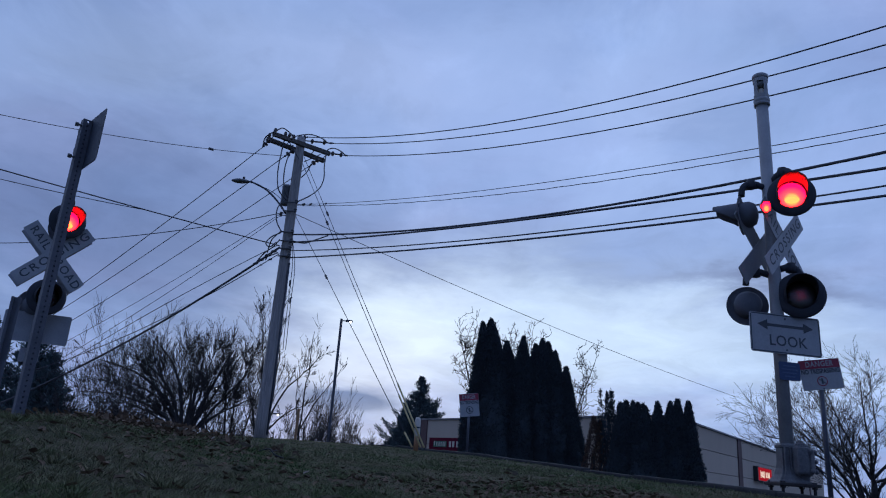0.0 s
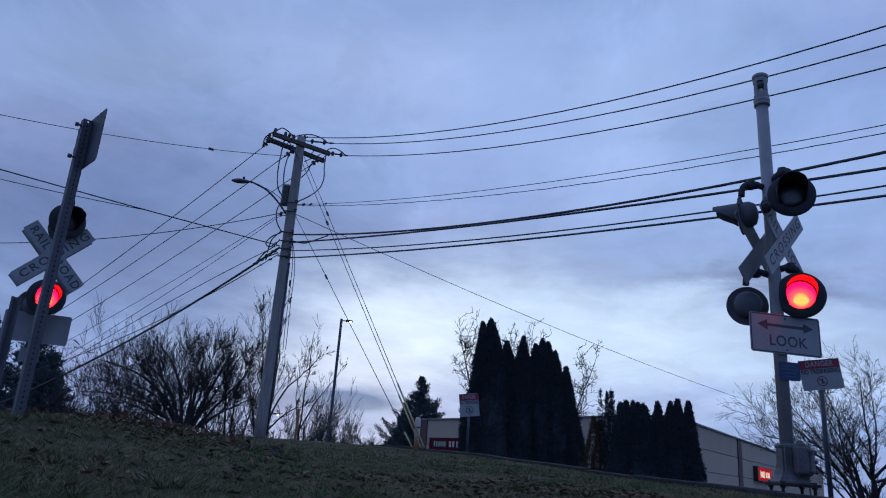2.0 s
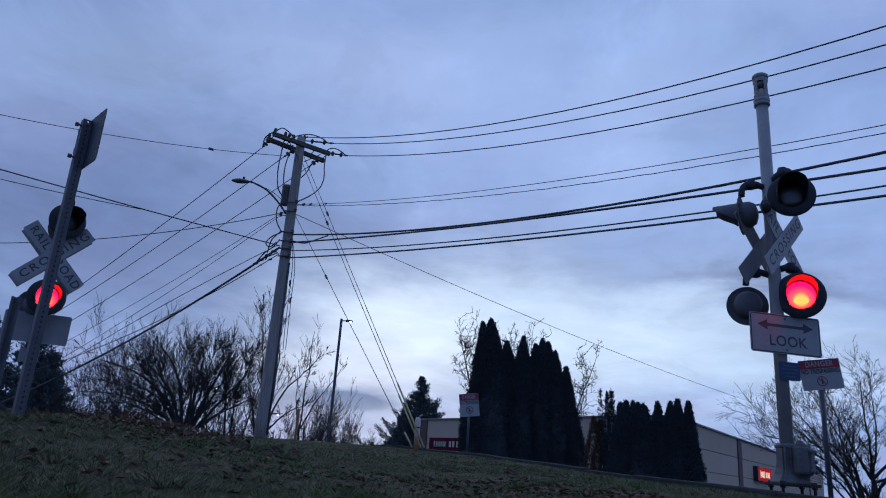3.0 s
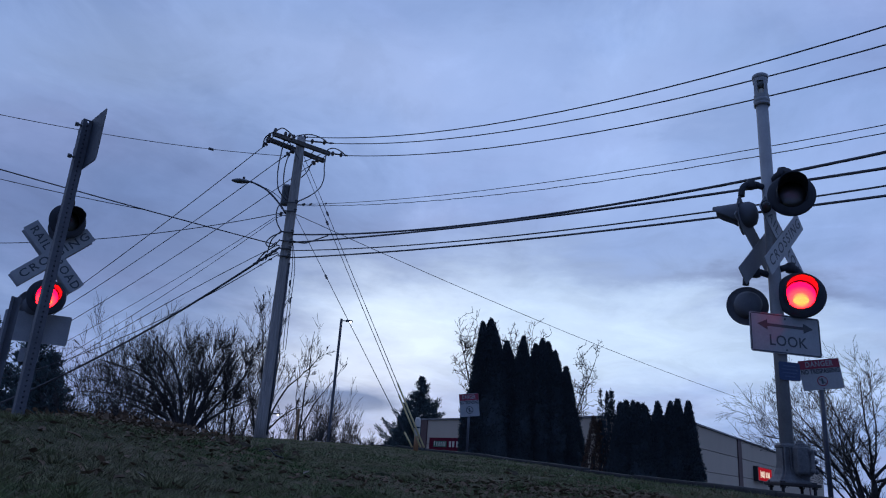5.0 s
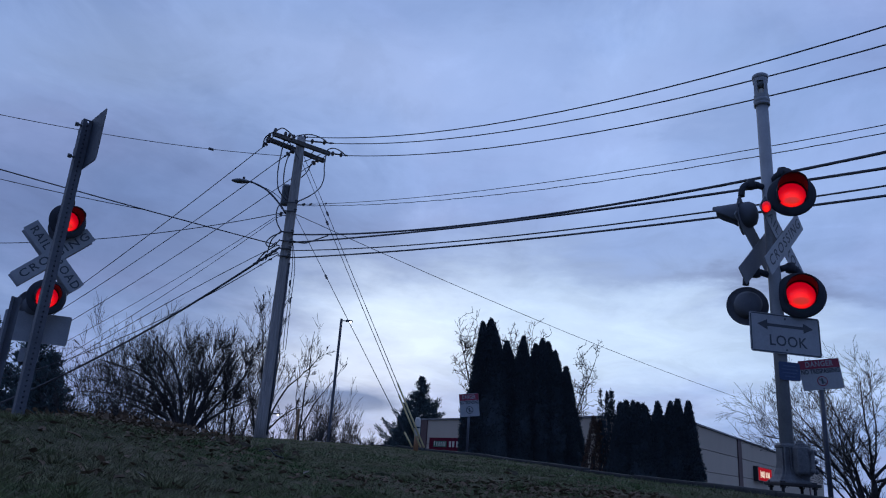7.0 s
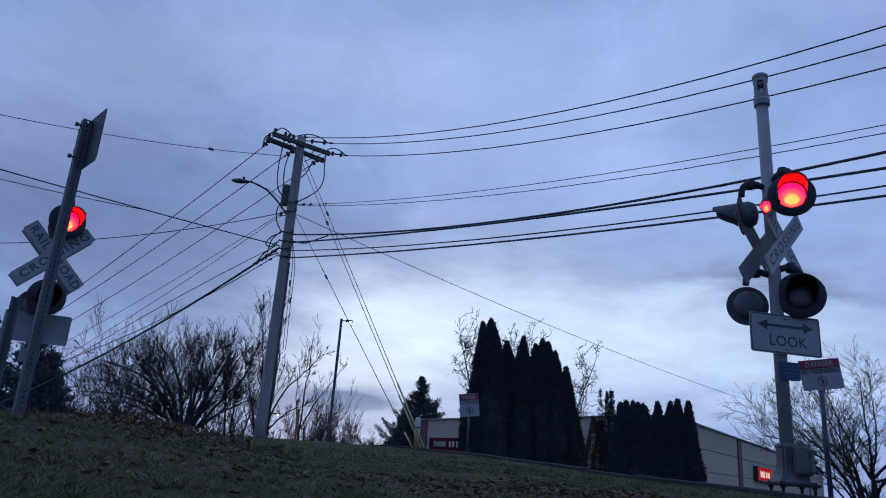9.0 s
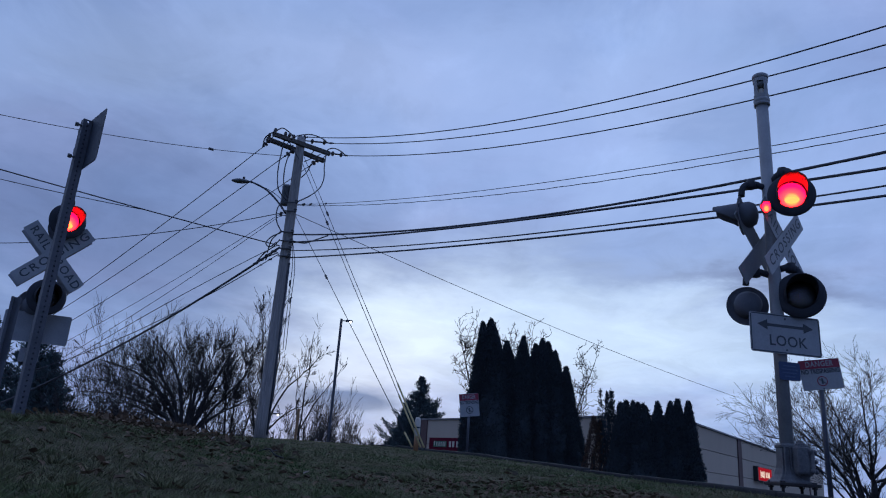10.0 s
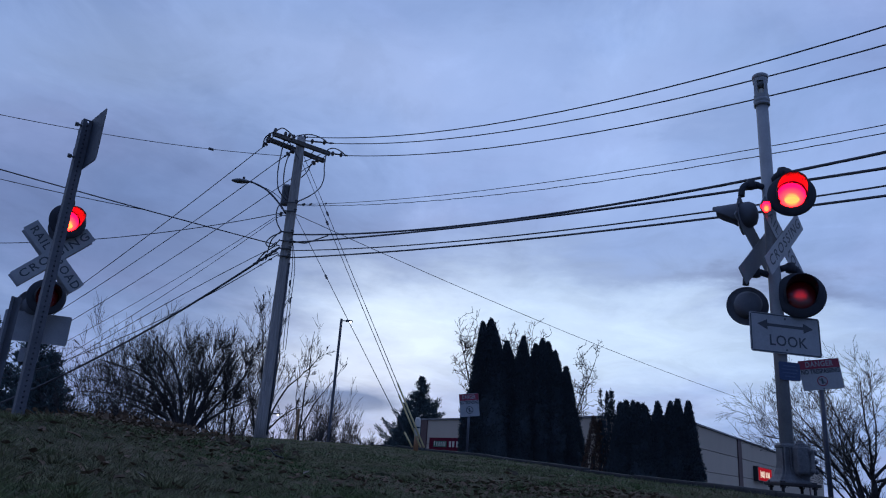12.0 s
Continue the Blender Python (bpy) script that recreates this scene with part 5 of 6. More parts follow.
conifer(-1.03, 63.0, 7.95, 5.4, 21, "dark conifer standing behind the store corner", 36, 0.5)
conifer(-2.15, 64.5, 5.9, 2.6, 22, "small dark conifer beside a taller one", 36, 0.6)
conifer(-16.6, 30.0, 5.0, 3.3, 23, "broad dark conifer behind the signal", 22, 0.36)
conifer(-19.2, 31.0, 5.3, 3.3, 24, "broad dark conifer behind the signal", 22, 0.36)
conifer(-14.7, 28.0, 3.5, 2.4, 25, "low dark conifer at the edge of the scrub", 18, 0.36)


# ---- bare trees ----
UP = Vector((0, 0, 1))


class Grower:
    """Grows leafless limbs: thick wood and fine twigs go to two meshes."""

    def __init__(self, seed):
        self.r = random.Random(seed)
        self.limb, self.twig = ([], []), ([], [])

    def grow(self, p, d, length, rad, level, cfg):
        r, n = self.r, cfg["segs"][level]
        pts = [p.copy()]
        for i in range(n):
            wob = Vector((r.gauss(0, 1), r.gauss(0, 1), r.gauss(0, 1))) * cfg["wander"][level]
            d = (d + wob + Vector((0, 0, cfg["rise"][level]))).normalized()
            p = p + d * (length / n)
            pts.append(p.copy())
        self.wood(pts, length, rad, level, cfg)

    def along(self, course, rad, cfg):
        """A limb that follows a course of a few points, a little crooked."""
        r = self.r
        pts = smooth_line(course, 4)
        length = sum((b - a).length for a, b in zip(pts, pts[1:]))
        for i in range(2, len(pts)):
            pts[i] = pts[i] + Vector((r.gauss(0, 1), r.gauss(0, 1), r.gauss(0, 1))) * (0.016 * length * cfg["crook"])
        self.wood(pts, length, rad, 0, cfg)

    def wood(self, pts, length, rad, level, cfg):
        r, n = self.r, len(pts) - 1
        rads = [max(rad * (1 - (1 - cfg["taper"]) * i / n), cfg["thin"]) for i in range(n + 1)]
        big = rad > cfg["split"]
        tube_data(pts, rads, 7 if rad > 0.05 else 5 if big else 3, *(self.limb if big else self.twig))
        if level + 1 >= len(cfg["segs"]):
            return
        for k in range(r.randint(*cfg["kids"][level])):
            s = r.uniform(cfg["from"][level], 1.0)
            i = min(int(s * n), n - 1)
            base = pts[i].lerp(pts[i + 1], s * n - i)
            d = (pts[i + 1] - pts[i]).normalized()
            axis = d.cross(Vector((r.gauss(0, 1), r.gauss(0, 1), r.gauss(0, 1))))
            if axis.length < 1e-3:
                continue
            nd = Matrix.Rotation(radians(r.uniform(*cfg["angle"][level])), 3, axis.normalized()) @ d
            nd = nd.lerp(UP, r.random() * cfg["up"][level]).normalized()
            self.grow(base, nd, length * r.uniform(*cfg["ratio"][level]), max(rads[i] * r.uniform(*cfg["shrink"]), cfg["thin"]), level + 1, cfg)


def habit(start, **how):
    """How a kind of tree branches, level by level."""
    return dict({"up": (0.0, 0.0, 0.0, 0.0), "crook": 1.0, "shrink": (0.35, 0.6), "taper": 0.35, "thin": 0.0065, "split": 0.022, "from": start}, **how)


OLD = habit((0.40, 0.12, 0.15), segs=(6, 7, 6, 3), wander=(0.1, 0.085, 0.035, 0.05), rise=(0.02, 0.03, 0.03, 0.03), taper=0.16, thin=0.0043, crook=0.14, shrink=(0.22, 0.40),
            kids=((11, 13), (11, 13), (4, 5)), angle=((30, 75), (25, 70), (18, 42)), up=(0.40, 0.9, 0.4),
            ratio=((0.13, 0.34), (0.32, 0.62), (0.28, 0.50)))
BROAD = habit((0.35, 0.2, 0.15, 0.15), segs=(6, 6, 5, 4, 3), wander=(0.12, 0.14, 0.11, 0.09, 0.08), rise=(0.02, 0.04, 0.11, 0.18, 0.16), taper=0.42,
              kids=((4, 5), (5, 7), (5, 8), (3, 5)), angle=((30, 62), (28, 65), (25, 60), (25, 60)),
              ratio=((0.5, 0.8), (0.42, 0.72), (0.34, 0.62), (0.3, 0.55)))
FAN = habit((0.20, 0.15, 0.12), segs=(8, 7, 6, 4), wander=(0.04, 0.035, 0.045, 0.05), rise=(0.02, 0.02, 0.02, 0.02), thin=0.0042, taper=0.20, crook=0.22,
            kids=((14, 17), (6, 8), (3, 4)), angle=((20, 50), (22, 50), (25, 50)), up=(0.20, 0.15, 0.15),
            ratio=((0.17, 0.37), (0.35, 0.60), (0.32, 0.55)))
SHRUB = habit((0.12, 0.15, 0.15), segs=(6, 5, 4, 3), wander=(0.08, 0.08, 0.08, 0.08), rise=(0.06, 0.09, 0.12, 0.1), split=0.02,
              kids=((6, 9), (5, 7), (3, 5)), angle=((18, 42), (22, 50), (25, 55)), ratio=((0.4, 0.65), (0.35, 0.6), (0.3, 0.5)))
BRUSH = dict(SHRUB, kids=((4, 6), (3, 5), (2, 3)))
FARSHRUB = dict(SHRUB, thin=0.0078, kids=((6, 8), (3, 5), (1, 3)), angle=((12, 30), (14, 34), (18, 40)), wander=(0.05, 0.06, 0.07, 0.08))
SAPLING = habit((0.22, 0.2, 0.2), segs=(8, 6, 5, 4), wander=(0.06, 0.10, 0.12, 0.13), rise=(0.04, 0.07, 0.10, 0.1), taper=0.25, thin=0.0056, split=0.02, crook=0.4,
                kids=((13, 16), (5, 7), (2, 4)), angle=((20, 45), (22, 48), (25, 55)), up=(0.5, 0.4, 0.3), ratio=((0.10, 0.24), (0.35, 0.6), (0.3, 0.5)))
KNOBBLY = habit((0.30, 0.12, 0.12), segs=(10, 8, 6, 4), wander=(0.07, 0.17, 0.24, 0.25), rise=(0.05, 0.09, 0.07, 0.05), taper=0.14, thin=0.0095, split=0.025,
                kids=((17, 21), (9, 12), (2, 4)), angle=((35, 75), (35, 75), (30, 75)), up=(0.3, 0.35, 0.2), ratio=((0.12, 0.25), (0.16, 0.40), (0.3, 0.55)))


def bare_tree(x, y, stems, cfg, seed, label, bark=None, name="bare_tree", group="", sink=0.1):
    """Leafless tree from stems of (foot, direction, length, radius), or of (course, radius) with heights above the sea."""
    z0 = ground_z(x, y)
    ob = thing(name, x, y, z0, label, "tree", group)
    for k, stem in enumerate(stems):
        g = Grower(seed * 50 + k)
        if len(stem) == 2:
            g.along([Vector((a - x, b - y, c - z0)) for a, b, c in stem[0]], stem[1], cfg)
        else:
            off, d, ln, rad = stem
            g.grow(Vector(off) + Vector((0, 0, -sink)), Vector(d).normalized(), ln, rad, 0, cfg)
        limb = part("limb", data_mesh("limb", *g.limb, bark or BARK, True), None, ob)
        tagged(part("twig_growth", data_mesh("twig_growth", *g.twig, TWIG), None, limb, "fine leafless twigs"), kind="stuff")
    return ob


OX, OY, OZ = -8.0, 24.0, 0.25
old_limbs = []
for foot, turns, rad in ((-0.10, ((-0.55, 0.0, 1.6), (-1.6, 0.1, 2.5), (-3.2, 0.2, 3.0)), 0.085), (-0.15, ((-0.9, -0.2, 1.4), (-2.2, -0.3, 1.8), (-3.3, -0.3, 1.8)), 0.060),
                         (-0.05, ((-0.5, 0.0, 1.9), (-1.2, 0.1, 2.7), (-2.3, 0.3, 3.3)), 0.075), (0.0, ((-0.25, 0.0, 2.0), (-0.6, 0.0, 2.9), (-1.2, 0.0, 3.6)), 0.085),
                         (0.15, ((0.22, 0.0, 1.8), (0.30, 0.0, 2.7), (0.34, 0.0, 3.4)), 0.090), (0.25, ((0.6, 0.0, 1.9), (0.95, 0.0, 2.8), (1.3, 0.0, 3.7)), 0.085),
                         (0.30, ((0.9, 0.1, 1.6), (1.5, 0.1, 2.4), (2.0, 0.1, 3.2)), 0.070), (0.30, ((1.0, -0.1, 1.3), (1.8, -0.1, 1.8), (2.5, 0.0, 2.2)), 0.055),
                         (0.05, ((0.05, 0.2, 1.8), (-0.15, 0.5, 2.6), (-0.2, 0.6, 3.3)), 0.070), (-0.10, ((-0.7, 0.3, 1.5), (-1.3, 0.5, 2.2), (-1.8, 0.6, 2.9)), 0.065),
                         (-0.15, ((-0.7, -0.3, 1.1), (-1.6, -0.5, 1.5), (-2.6, -0.6, 1.5)), 0.050), (0.20, ((0.5, -0.3, 1.4), (0.75, -0.4, 2.1), (0.9, -0.4, 2.7)), 0.060),
                         (-0.10, ((-0.8, 0.4, 1.2), (-1.9, 0.6, 1.5), (-3.0, 0.8, 1.9)), 0.050), (0.25, ((1.0, 0.5, 1.5), (1.5, 0.7, 2.6), (1.75, 0.8, 3.5)), 0.060),
                         (0.20, ((0.7, 0.3, 1.9), (1.1, 0.4, 2.8), (1.5, 0.5, 3.7)), 0.055), (0.15, ((0.45, -0.2, 1.9), (0.62, -0.3, 2.8), (0.75, -0.3, 3.5)), 0.055),
                         (-0.15, ((-0.7, 0.1, 1.6), (-1.8, 0.2, 2.2), (-3.0, 0.3, 2.6)), 0.055), (-0.15, ((-0.8, -0.1, 1.4), (-2.0, -0.1, 2.05), (-3.6, 0.0, 2.4)), 0.055),
                         (-0.10, ((-0.6, 0.5, 1.8), (-1.5, 0.8, 2.5), (-2.7, 1.0, 3.0)), 0.055)):
    old_limbs.append((((OX + foot, OY, OZ - 0.2), (OX + foot * 1.2, OY, OZ + 0.65), *((OX + a, OY + b, OZ + c * 0.95) for a, b, c in turns)), rad * 1.1))
bare_tree(OX, OY, old_limbs, OLD, 31, "spreading leafless old tree with many upright shoots")
bare_tree(-10.9, 26.0, [((0, 0, 0), (-0.3, 0, 1), 1.25, 0.06), ((0, 0, 0), (0.35, 0, 0.9), 1.3, 0.06), ((0, 0, 0), (0.0, 0.2, 1), 1.2, 0.05)],
          BROAD, 32, "leafless scrubby tree with fine twigs")
bare_tree(-13.6, 28.0, [((0, 0, 0), (-0.2, 0, 1), 0.95, 0.045), ((0, 0, 0), (0.3, 0, 0.9), 1.0, 0.045)], BROAD, 33, "leafless scrubby tree with fine twigs")
bare_tree(-5.6, 25.0, [(((-5.6, 25.0, 0.0), (-5.8, 25.0, 2.2), (-6.05, 25.0, 4.0), (-6.2, 25.0, 5.3)), 0.045), (((-5.6, 25.0, 1.2), (-5.1, 25.0, 2.5), (-4.5, 25.0, 3.2), (-3.9, 25.0, 3.9)), 0.040),
                       (((-5.55, 25.1, 0.0), (-5.5, 25.1, 2.2), (-5.45, 25.1, 3.7), (-5.5, 25.1, 4.9)), 0.036), (((-5.5, 25.0, 1.2), (-4.8, 25.0, 1.9), (-4.2, 25.0, 2.1)), 0.035),
                       (((-5.7, 25.1, 0.2), (-6.2, 25.1, 2.2), (-6.6, 25.1, 3.6)), 0.045)],
          SAPLING, 34, "slender leafless tree beside the utility pole")
bare_tree(-4.7, 26.5, [(((-4.7, 26.5, -0.2), (-4.65, 26.5, 1.8), (-4.6, 26.5, 3.4), (-4.55, 26.5, 4.9)), 0.04), (((-4.65, 26.5, 1.4), (-4.2, 26.5, 2.4), (-3.7, 26.5, 3.1), (-3.35, 26.5, 3.7)), 0.03),
                       (((-4.65, 26.5, 1.0), (-4.9, 26.5, 2.2), (-5.0, 26.5, 3.4)), 0.03)],
          dict(SAPLING, kids=((5, 7), (3, 4), (1, 3))), 35, "thin leafless sapling leaning out behind the pole")
bare_tree(-6.9, 24.8, [((-0.3, 0, 0), (-0.10, 0, 1), 3.0, 0.05), ((0, 0.1, 0), (0.06, 0, 1), 3.3, 0.055), ((0.3, 0, 0), (0.02, 0, 1), 3.1, 0.05), ((0.4, 0, 0), (0.15, 0, 1), 3.3, 0.04)],
          SAPLING, 40, "upright leafless shoots beside the old tree")
for i in range(12):
    rr = random.Random(300 + i)
    sx, sy = -15.5 + i * 0.95 + rr.uniform(-0.3, 0.3), 24.5 + rr.uniform(-1.0, 2.0)
    bare_tree(sx, sy, [((rr.uniform(-.5, .5), rr.uniform(-.3, .3), 0), (rr.uniform(-.6, .6), 0, 1), rr.uniform(0.9, 1.4) * (1 if i < 5 else 0.7), 0.03) for _ in range(3)],
              SHRUB if i < 5 else BRUSH, 320 + i, "low dark bramble thicket along the crest", name="bramble", group="bramble thicket")
for i in range(5):
    rr = random.Random(340 + i)
    sx, sy = -8.6 + i * 0.8 + rr.uniform(-0.2, 0.2), 25.2 + rr.uniform(-0.6, 0.8)
    bare_tree(sx, sy, [((rr.uniform(-.4, .4), rr.uniform(-.3, .3), 0), (rr.uniform(-.7, .7), 0, 1), rr.uniform(1.0, 1.4), 0.022) for _ in range(3)],
              BRUSH, 360 + i, "tangled dark brush at the foot of the old tree", name="bramble", group="bramble thicket")
for i in range(5):
    rr = random.Random(380 + i)
    bare_tree(-5.0 + i * 0.45, 27.0 + rr.uniform(-0.5, 0.5), [((rr.uniform(-.3, .3), 0, 0), (rr.uniform(-.6, .6), 0, 1), rr.uniform(1.3, 1.9), 0.022) for _ in range(3)],
              BRUSH, 385 + i, "tangled brush behind the utility pole", name="bramble", group="bramble thicket")
for i in range(5):
    rr = random.Random(100 + i)
    sx, sy = -16.5 + i * 1.6 + rr.uniform(-0.4, 0.4), 31 + rr.uniform(-2.5, 5)
    tall = 2.6 - min(ground_z(sx, sy), 0.5)
    bare_tree(sx, sy, [((rr.uniform(-.3, .3), 0, 0), (rr.uniform(-.35, .35), 0, 1), tall * rr.uniform(0.75, 1.05), 0.05) for _ in range(4)],
              SHRUB, 200 + i, "leafless thicket shrub with fine upright twigs", name="bare_shrub", group="thicket shrubs")
for i in range(9):
    rr = random.Random(130 + i)
    sx, sy = -14.6 + i * 0.62 + rr.uniform(-0.2, 0.2), 28.5 + rr.uniform(-1.0, 1.5)
    bare_tree(sx, sy, [((rr.uniform(-.4, .4), 0, 0), (rr.uniform(-.3, .3), 0, 1), rr.uniform(2.1, 2.8), 0.03) for _ in range(3)],
              FARSHRUB, 230 + i, "fine grey thicket shrub beyond the crest", GREYBARK, "bare_shrub", "thicket shrubs")
for i in range(16):
    rr = random.Random(150 + i)
    sx, sy = -8.3 + i * 0.37 + rr.uniform(-0.2, 0.2), 45 + rr.uniform(-3, 3)
    tall = 3.9 - max(0.0, sx + 6.4) * 0.60
    bare_tree(sx, sy, [((rr.uniform(-.3, .3), 0, 0), (rr.uniform(-.15, .35), 0, 1), tall * rr.uniform(0.8, 1.0), 0.035) for _ in range(3)],
              FARSHRUB, 260 + i, "distant leafless shrub along the lot", GREYBARK, "bare_shrub", "thicket shrubs")
FX, FY = 13.15, 22.0
fan = [(((FX, FY, ground_z(FX, FY) - 0.2), (FX + 0.02, FY, 0.2), (FX, FY, 1.25)), 0.19)]
for i, (foot, course) in enumerate(((-0.35, ((-1.0, 0.0, 1.2), (-2.2, 0.0, 2.2), (-3.3, 0.0, 2.7))), (-0.35, ((-0.9, 0.3, 1.4), (-1.8, 0.5, 2.6), (-2.7, 0.6, 3.4))), (-0.2, ((-0.6, 0.0, 1.6), (-1.2, -0.1, 2.9), (-1.8, -0.2, 4.0))),
                                    (0.9, ((-0.35, 0.2, 1.9), (-0.7, 0.4, 3.1), (-1.0, 0.5, 4.2))), (1.0, ((-0.1, -0.2, 2.0), (-0.25, -0.3, 3.2), (-0.35, -0.4, 4.4))), (1.1, ((0.25, 0.1, 1.9), (0.4, 0.2, 3.2), (0.4, 0.3, 4.5))),
                                    (0.9, ((0.6, 0.0, 1.7), (1.1, 0.0, 2.9), (1.4, 0.0, 4.3))), (0.8, ((0.9, 0.0, 1.3), (1.9, 0.0, 2.2), (2.5, 0.0, 3.3))), (-0.4, ((-1.3, -0.4, 0.9), (-2.7, -0.6, 1.7), (-3.6, -0.7, 2.1))),
                                    (0.2, ((-0.5, 0.6, 1.4), (-1.1, 1.0, 2.6), (-1.6, 1.3, 3.6))), (-0.3, ((-0.8, -0.5, 1.3), (-1.6, -0.8, 2.1), (-2.5, -1.0, 2.7))), (-0.5, ((-0.9, 0.4, 0.6), (-1.5, 0.6, 1.6), (-1.9, 0.8, 2.8))),
                                    (-0.5, ((-0.8, -0.4, 0.7), (-1.1, -0.5, 1.7), (-1.3, -0.6, 3.0))), (0.5, ((0.4, -0.4, 1.4), (0.65, -0.6, 2.5), (0.75, -0.7, 3.7))))):
    fan.append((((FX + (-0.25 if foot < 0.1 else 0.0) + 0.01 * (i - 6), FY + 0.03 * (i % 3), foot), *((FX + a * 0.95, FY + b, c * (0.90 - 0.055 * abs(a))) for a, b, c in course)), 0.052 - 0.006 * (i % 3)))
bare_tree(FX, FY, fan, FAN, 36, "large leafless vase-shaped tree with many stems")
bare_tree(2.5, 33.0, [((0.3, 0, 0), (-0.11, 0, 1), 6.9, 0.09), ((0.35, 0, 0), (-0.11, 0, 1), 7.7, 0.10), ((0.3, 0, 0), (0.04, 0, 1), 7.5, 0.10), ((1.2, 0, 0), (0.0, 0, 1), 7.2, 0.10), ((2.0, 0, 0), (0.03, 0, 1), 7.1, 0.10)],
          KNOBBLY, 37, "leafless tree whose knobbly branches rise behind the thujas")
bare_tree(5.40, 31.0, [((0, 0, 0), (0.01, 0, 1), 6.7, 0.07), ((0.1, 0, 0), (0.04, 0, 1), 4.6, 0.05), ((0, 0, 0), (-0.03, 0, 1), 4.2, 0.05)], dict(KNOBBLY, thin=0.0085), 38, "thin leafless tree between the thuja rows")


WEED = habit((0.25, 0.2), segs=(5, 4, 3), wander=(0.10, 0.16, 0.2), rise=(0.02, 0.02, 0.0), taper=0.4, thin=0.0011, split=0.02,
             kids=((4, 6), (3, 4)), angle=((25, 65), (25, 70)), ratio=((0.3, 0.6), (0.35, 0.6)))


def dry_weed(x, y, n, h, spread, seed):
    rr = random.Random(seed)
    ob = thing("dry_weed", x, y, ground_z(x, y), "withered brown weed stalks on the crest of the bank", "weed", "dry weeds")
    g = Grower(seed)
    for _ in range(n):
        g.grow(Vector((rr.gauss(0, spread), rr.gauss(0, spread), -0.01)), Vector((rr.uniform(-.8, .8), rr.uniform(-.5, .5), 1)).normalized(), h * rr.uniform(0.5, 1.0), 0.0022, 0, WEED)
    tagged(part("stalk_growth", data_mesh("stalk_growth", *g.twig, DRYWEED), None, ob), kind="stuff")
    return ob


for i in range(16):
    rr = random.Random(1200 + i)
    dry_weed(-2.50 + 0.052 * i + rr.uniform(-0.05, 0.05), 5.05 + rr.uniform(-0.3, 0.3), 8, 0.12 if 4 < i < 12 else 0.09, 0.05, 1220 + i)
for i in range(9):
    rr = random.Random(1300 + i)
    dry_weed(-1.75 + 0.10 * i, 5.1 + rr.uniform(-0.4, 0.4), 9, 0.07, 0.05, 1320 + i)


def dock_stalk(x, y, h):
    """A dead dock spike: bare stem with a rough dark seed head."""
    rr = random.Random(77)
    ob = thing("dock_stalk", x, y, ground_z(x, y), "dead dark brown dock seed spike on the brow", "weed", "dry weeds")
    bm = bmesh.new()
    rod(bm, (0, 0, -0.02), (0.004, 0, h * 0.5), 0.003, sides=6)
    part("stem", bm, DRYWEED, ob)
    bm = bmesh.new()
    for k in range(60):
        t = rr.random()
        w = 0.020 * math.sin(math.pi * min(0.12 + t * 0.9, 1)) * rr.uniform(0.2, 1)
        a = rr.uniform(0, 6.28)
        bmesh.ops.create_icosphere(bm, subdivisions=1, radius=rr.uniform(0.004, 0.008), matrix=Matrix.Translation((0.004 + w * math.cos(a), w * math.sin(a), h * (0.35 + 0.65 * t))))
    part("seed_head", bm, RUST, ob)


dock_stalk(-1.965, 4.60, 0.135)


# ---- turf, leaves and litter ----
def worn(x, y):
    """How bare the turf is: a trodden patch on the flat, and the leafy crest."""
    return 0.60 * np.exp(-((x - 0.9) / 1.5) ** 2 - ((y - 4.2) / 1.9) ** 2) + 0.45 * np.exp(-((x + 0.47 * y) / 0.5) ** 2 - ((y - 4.5) / 0.9) ** 2)


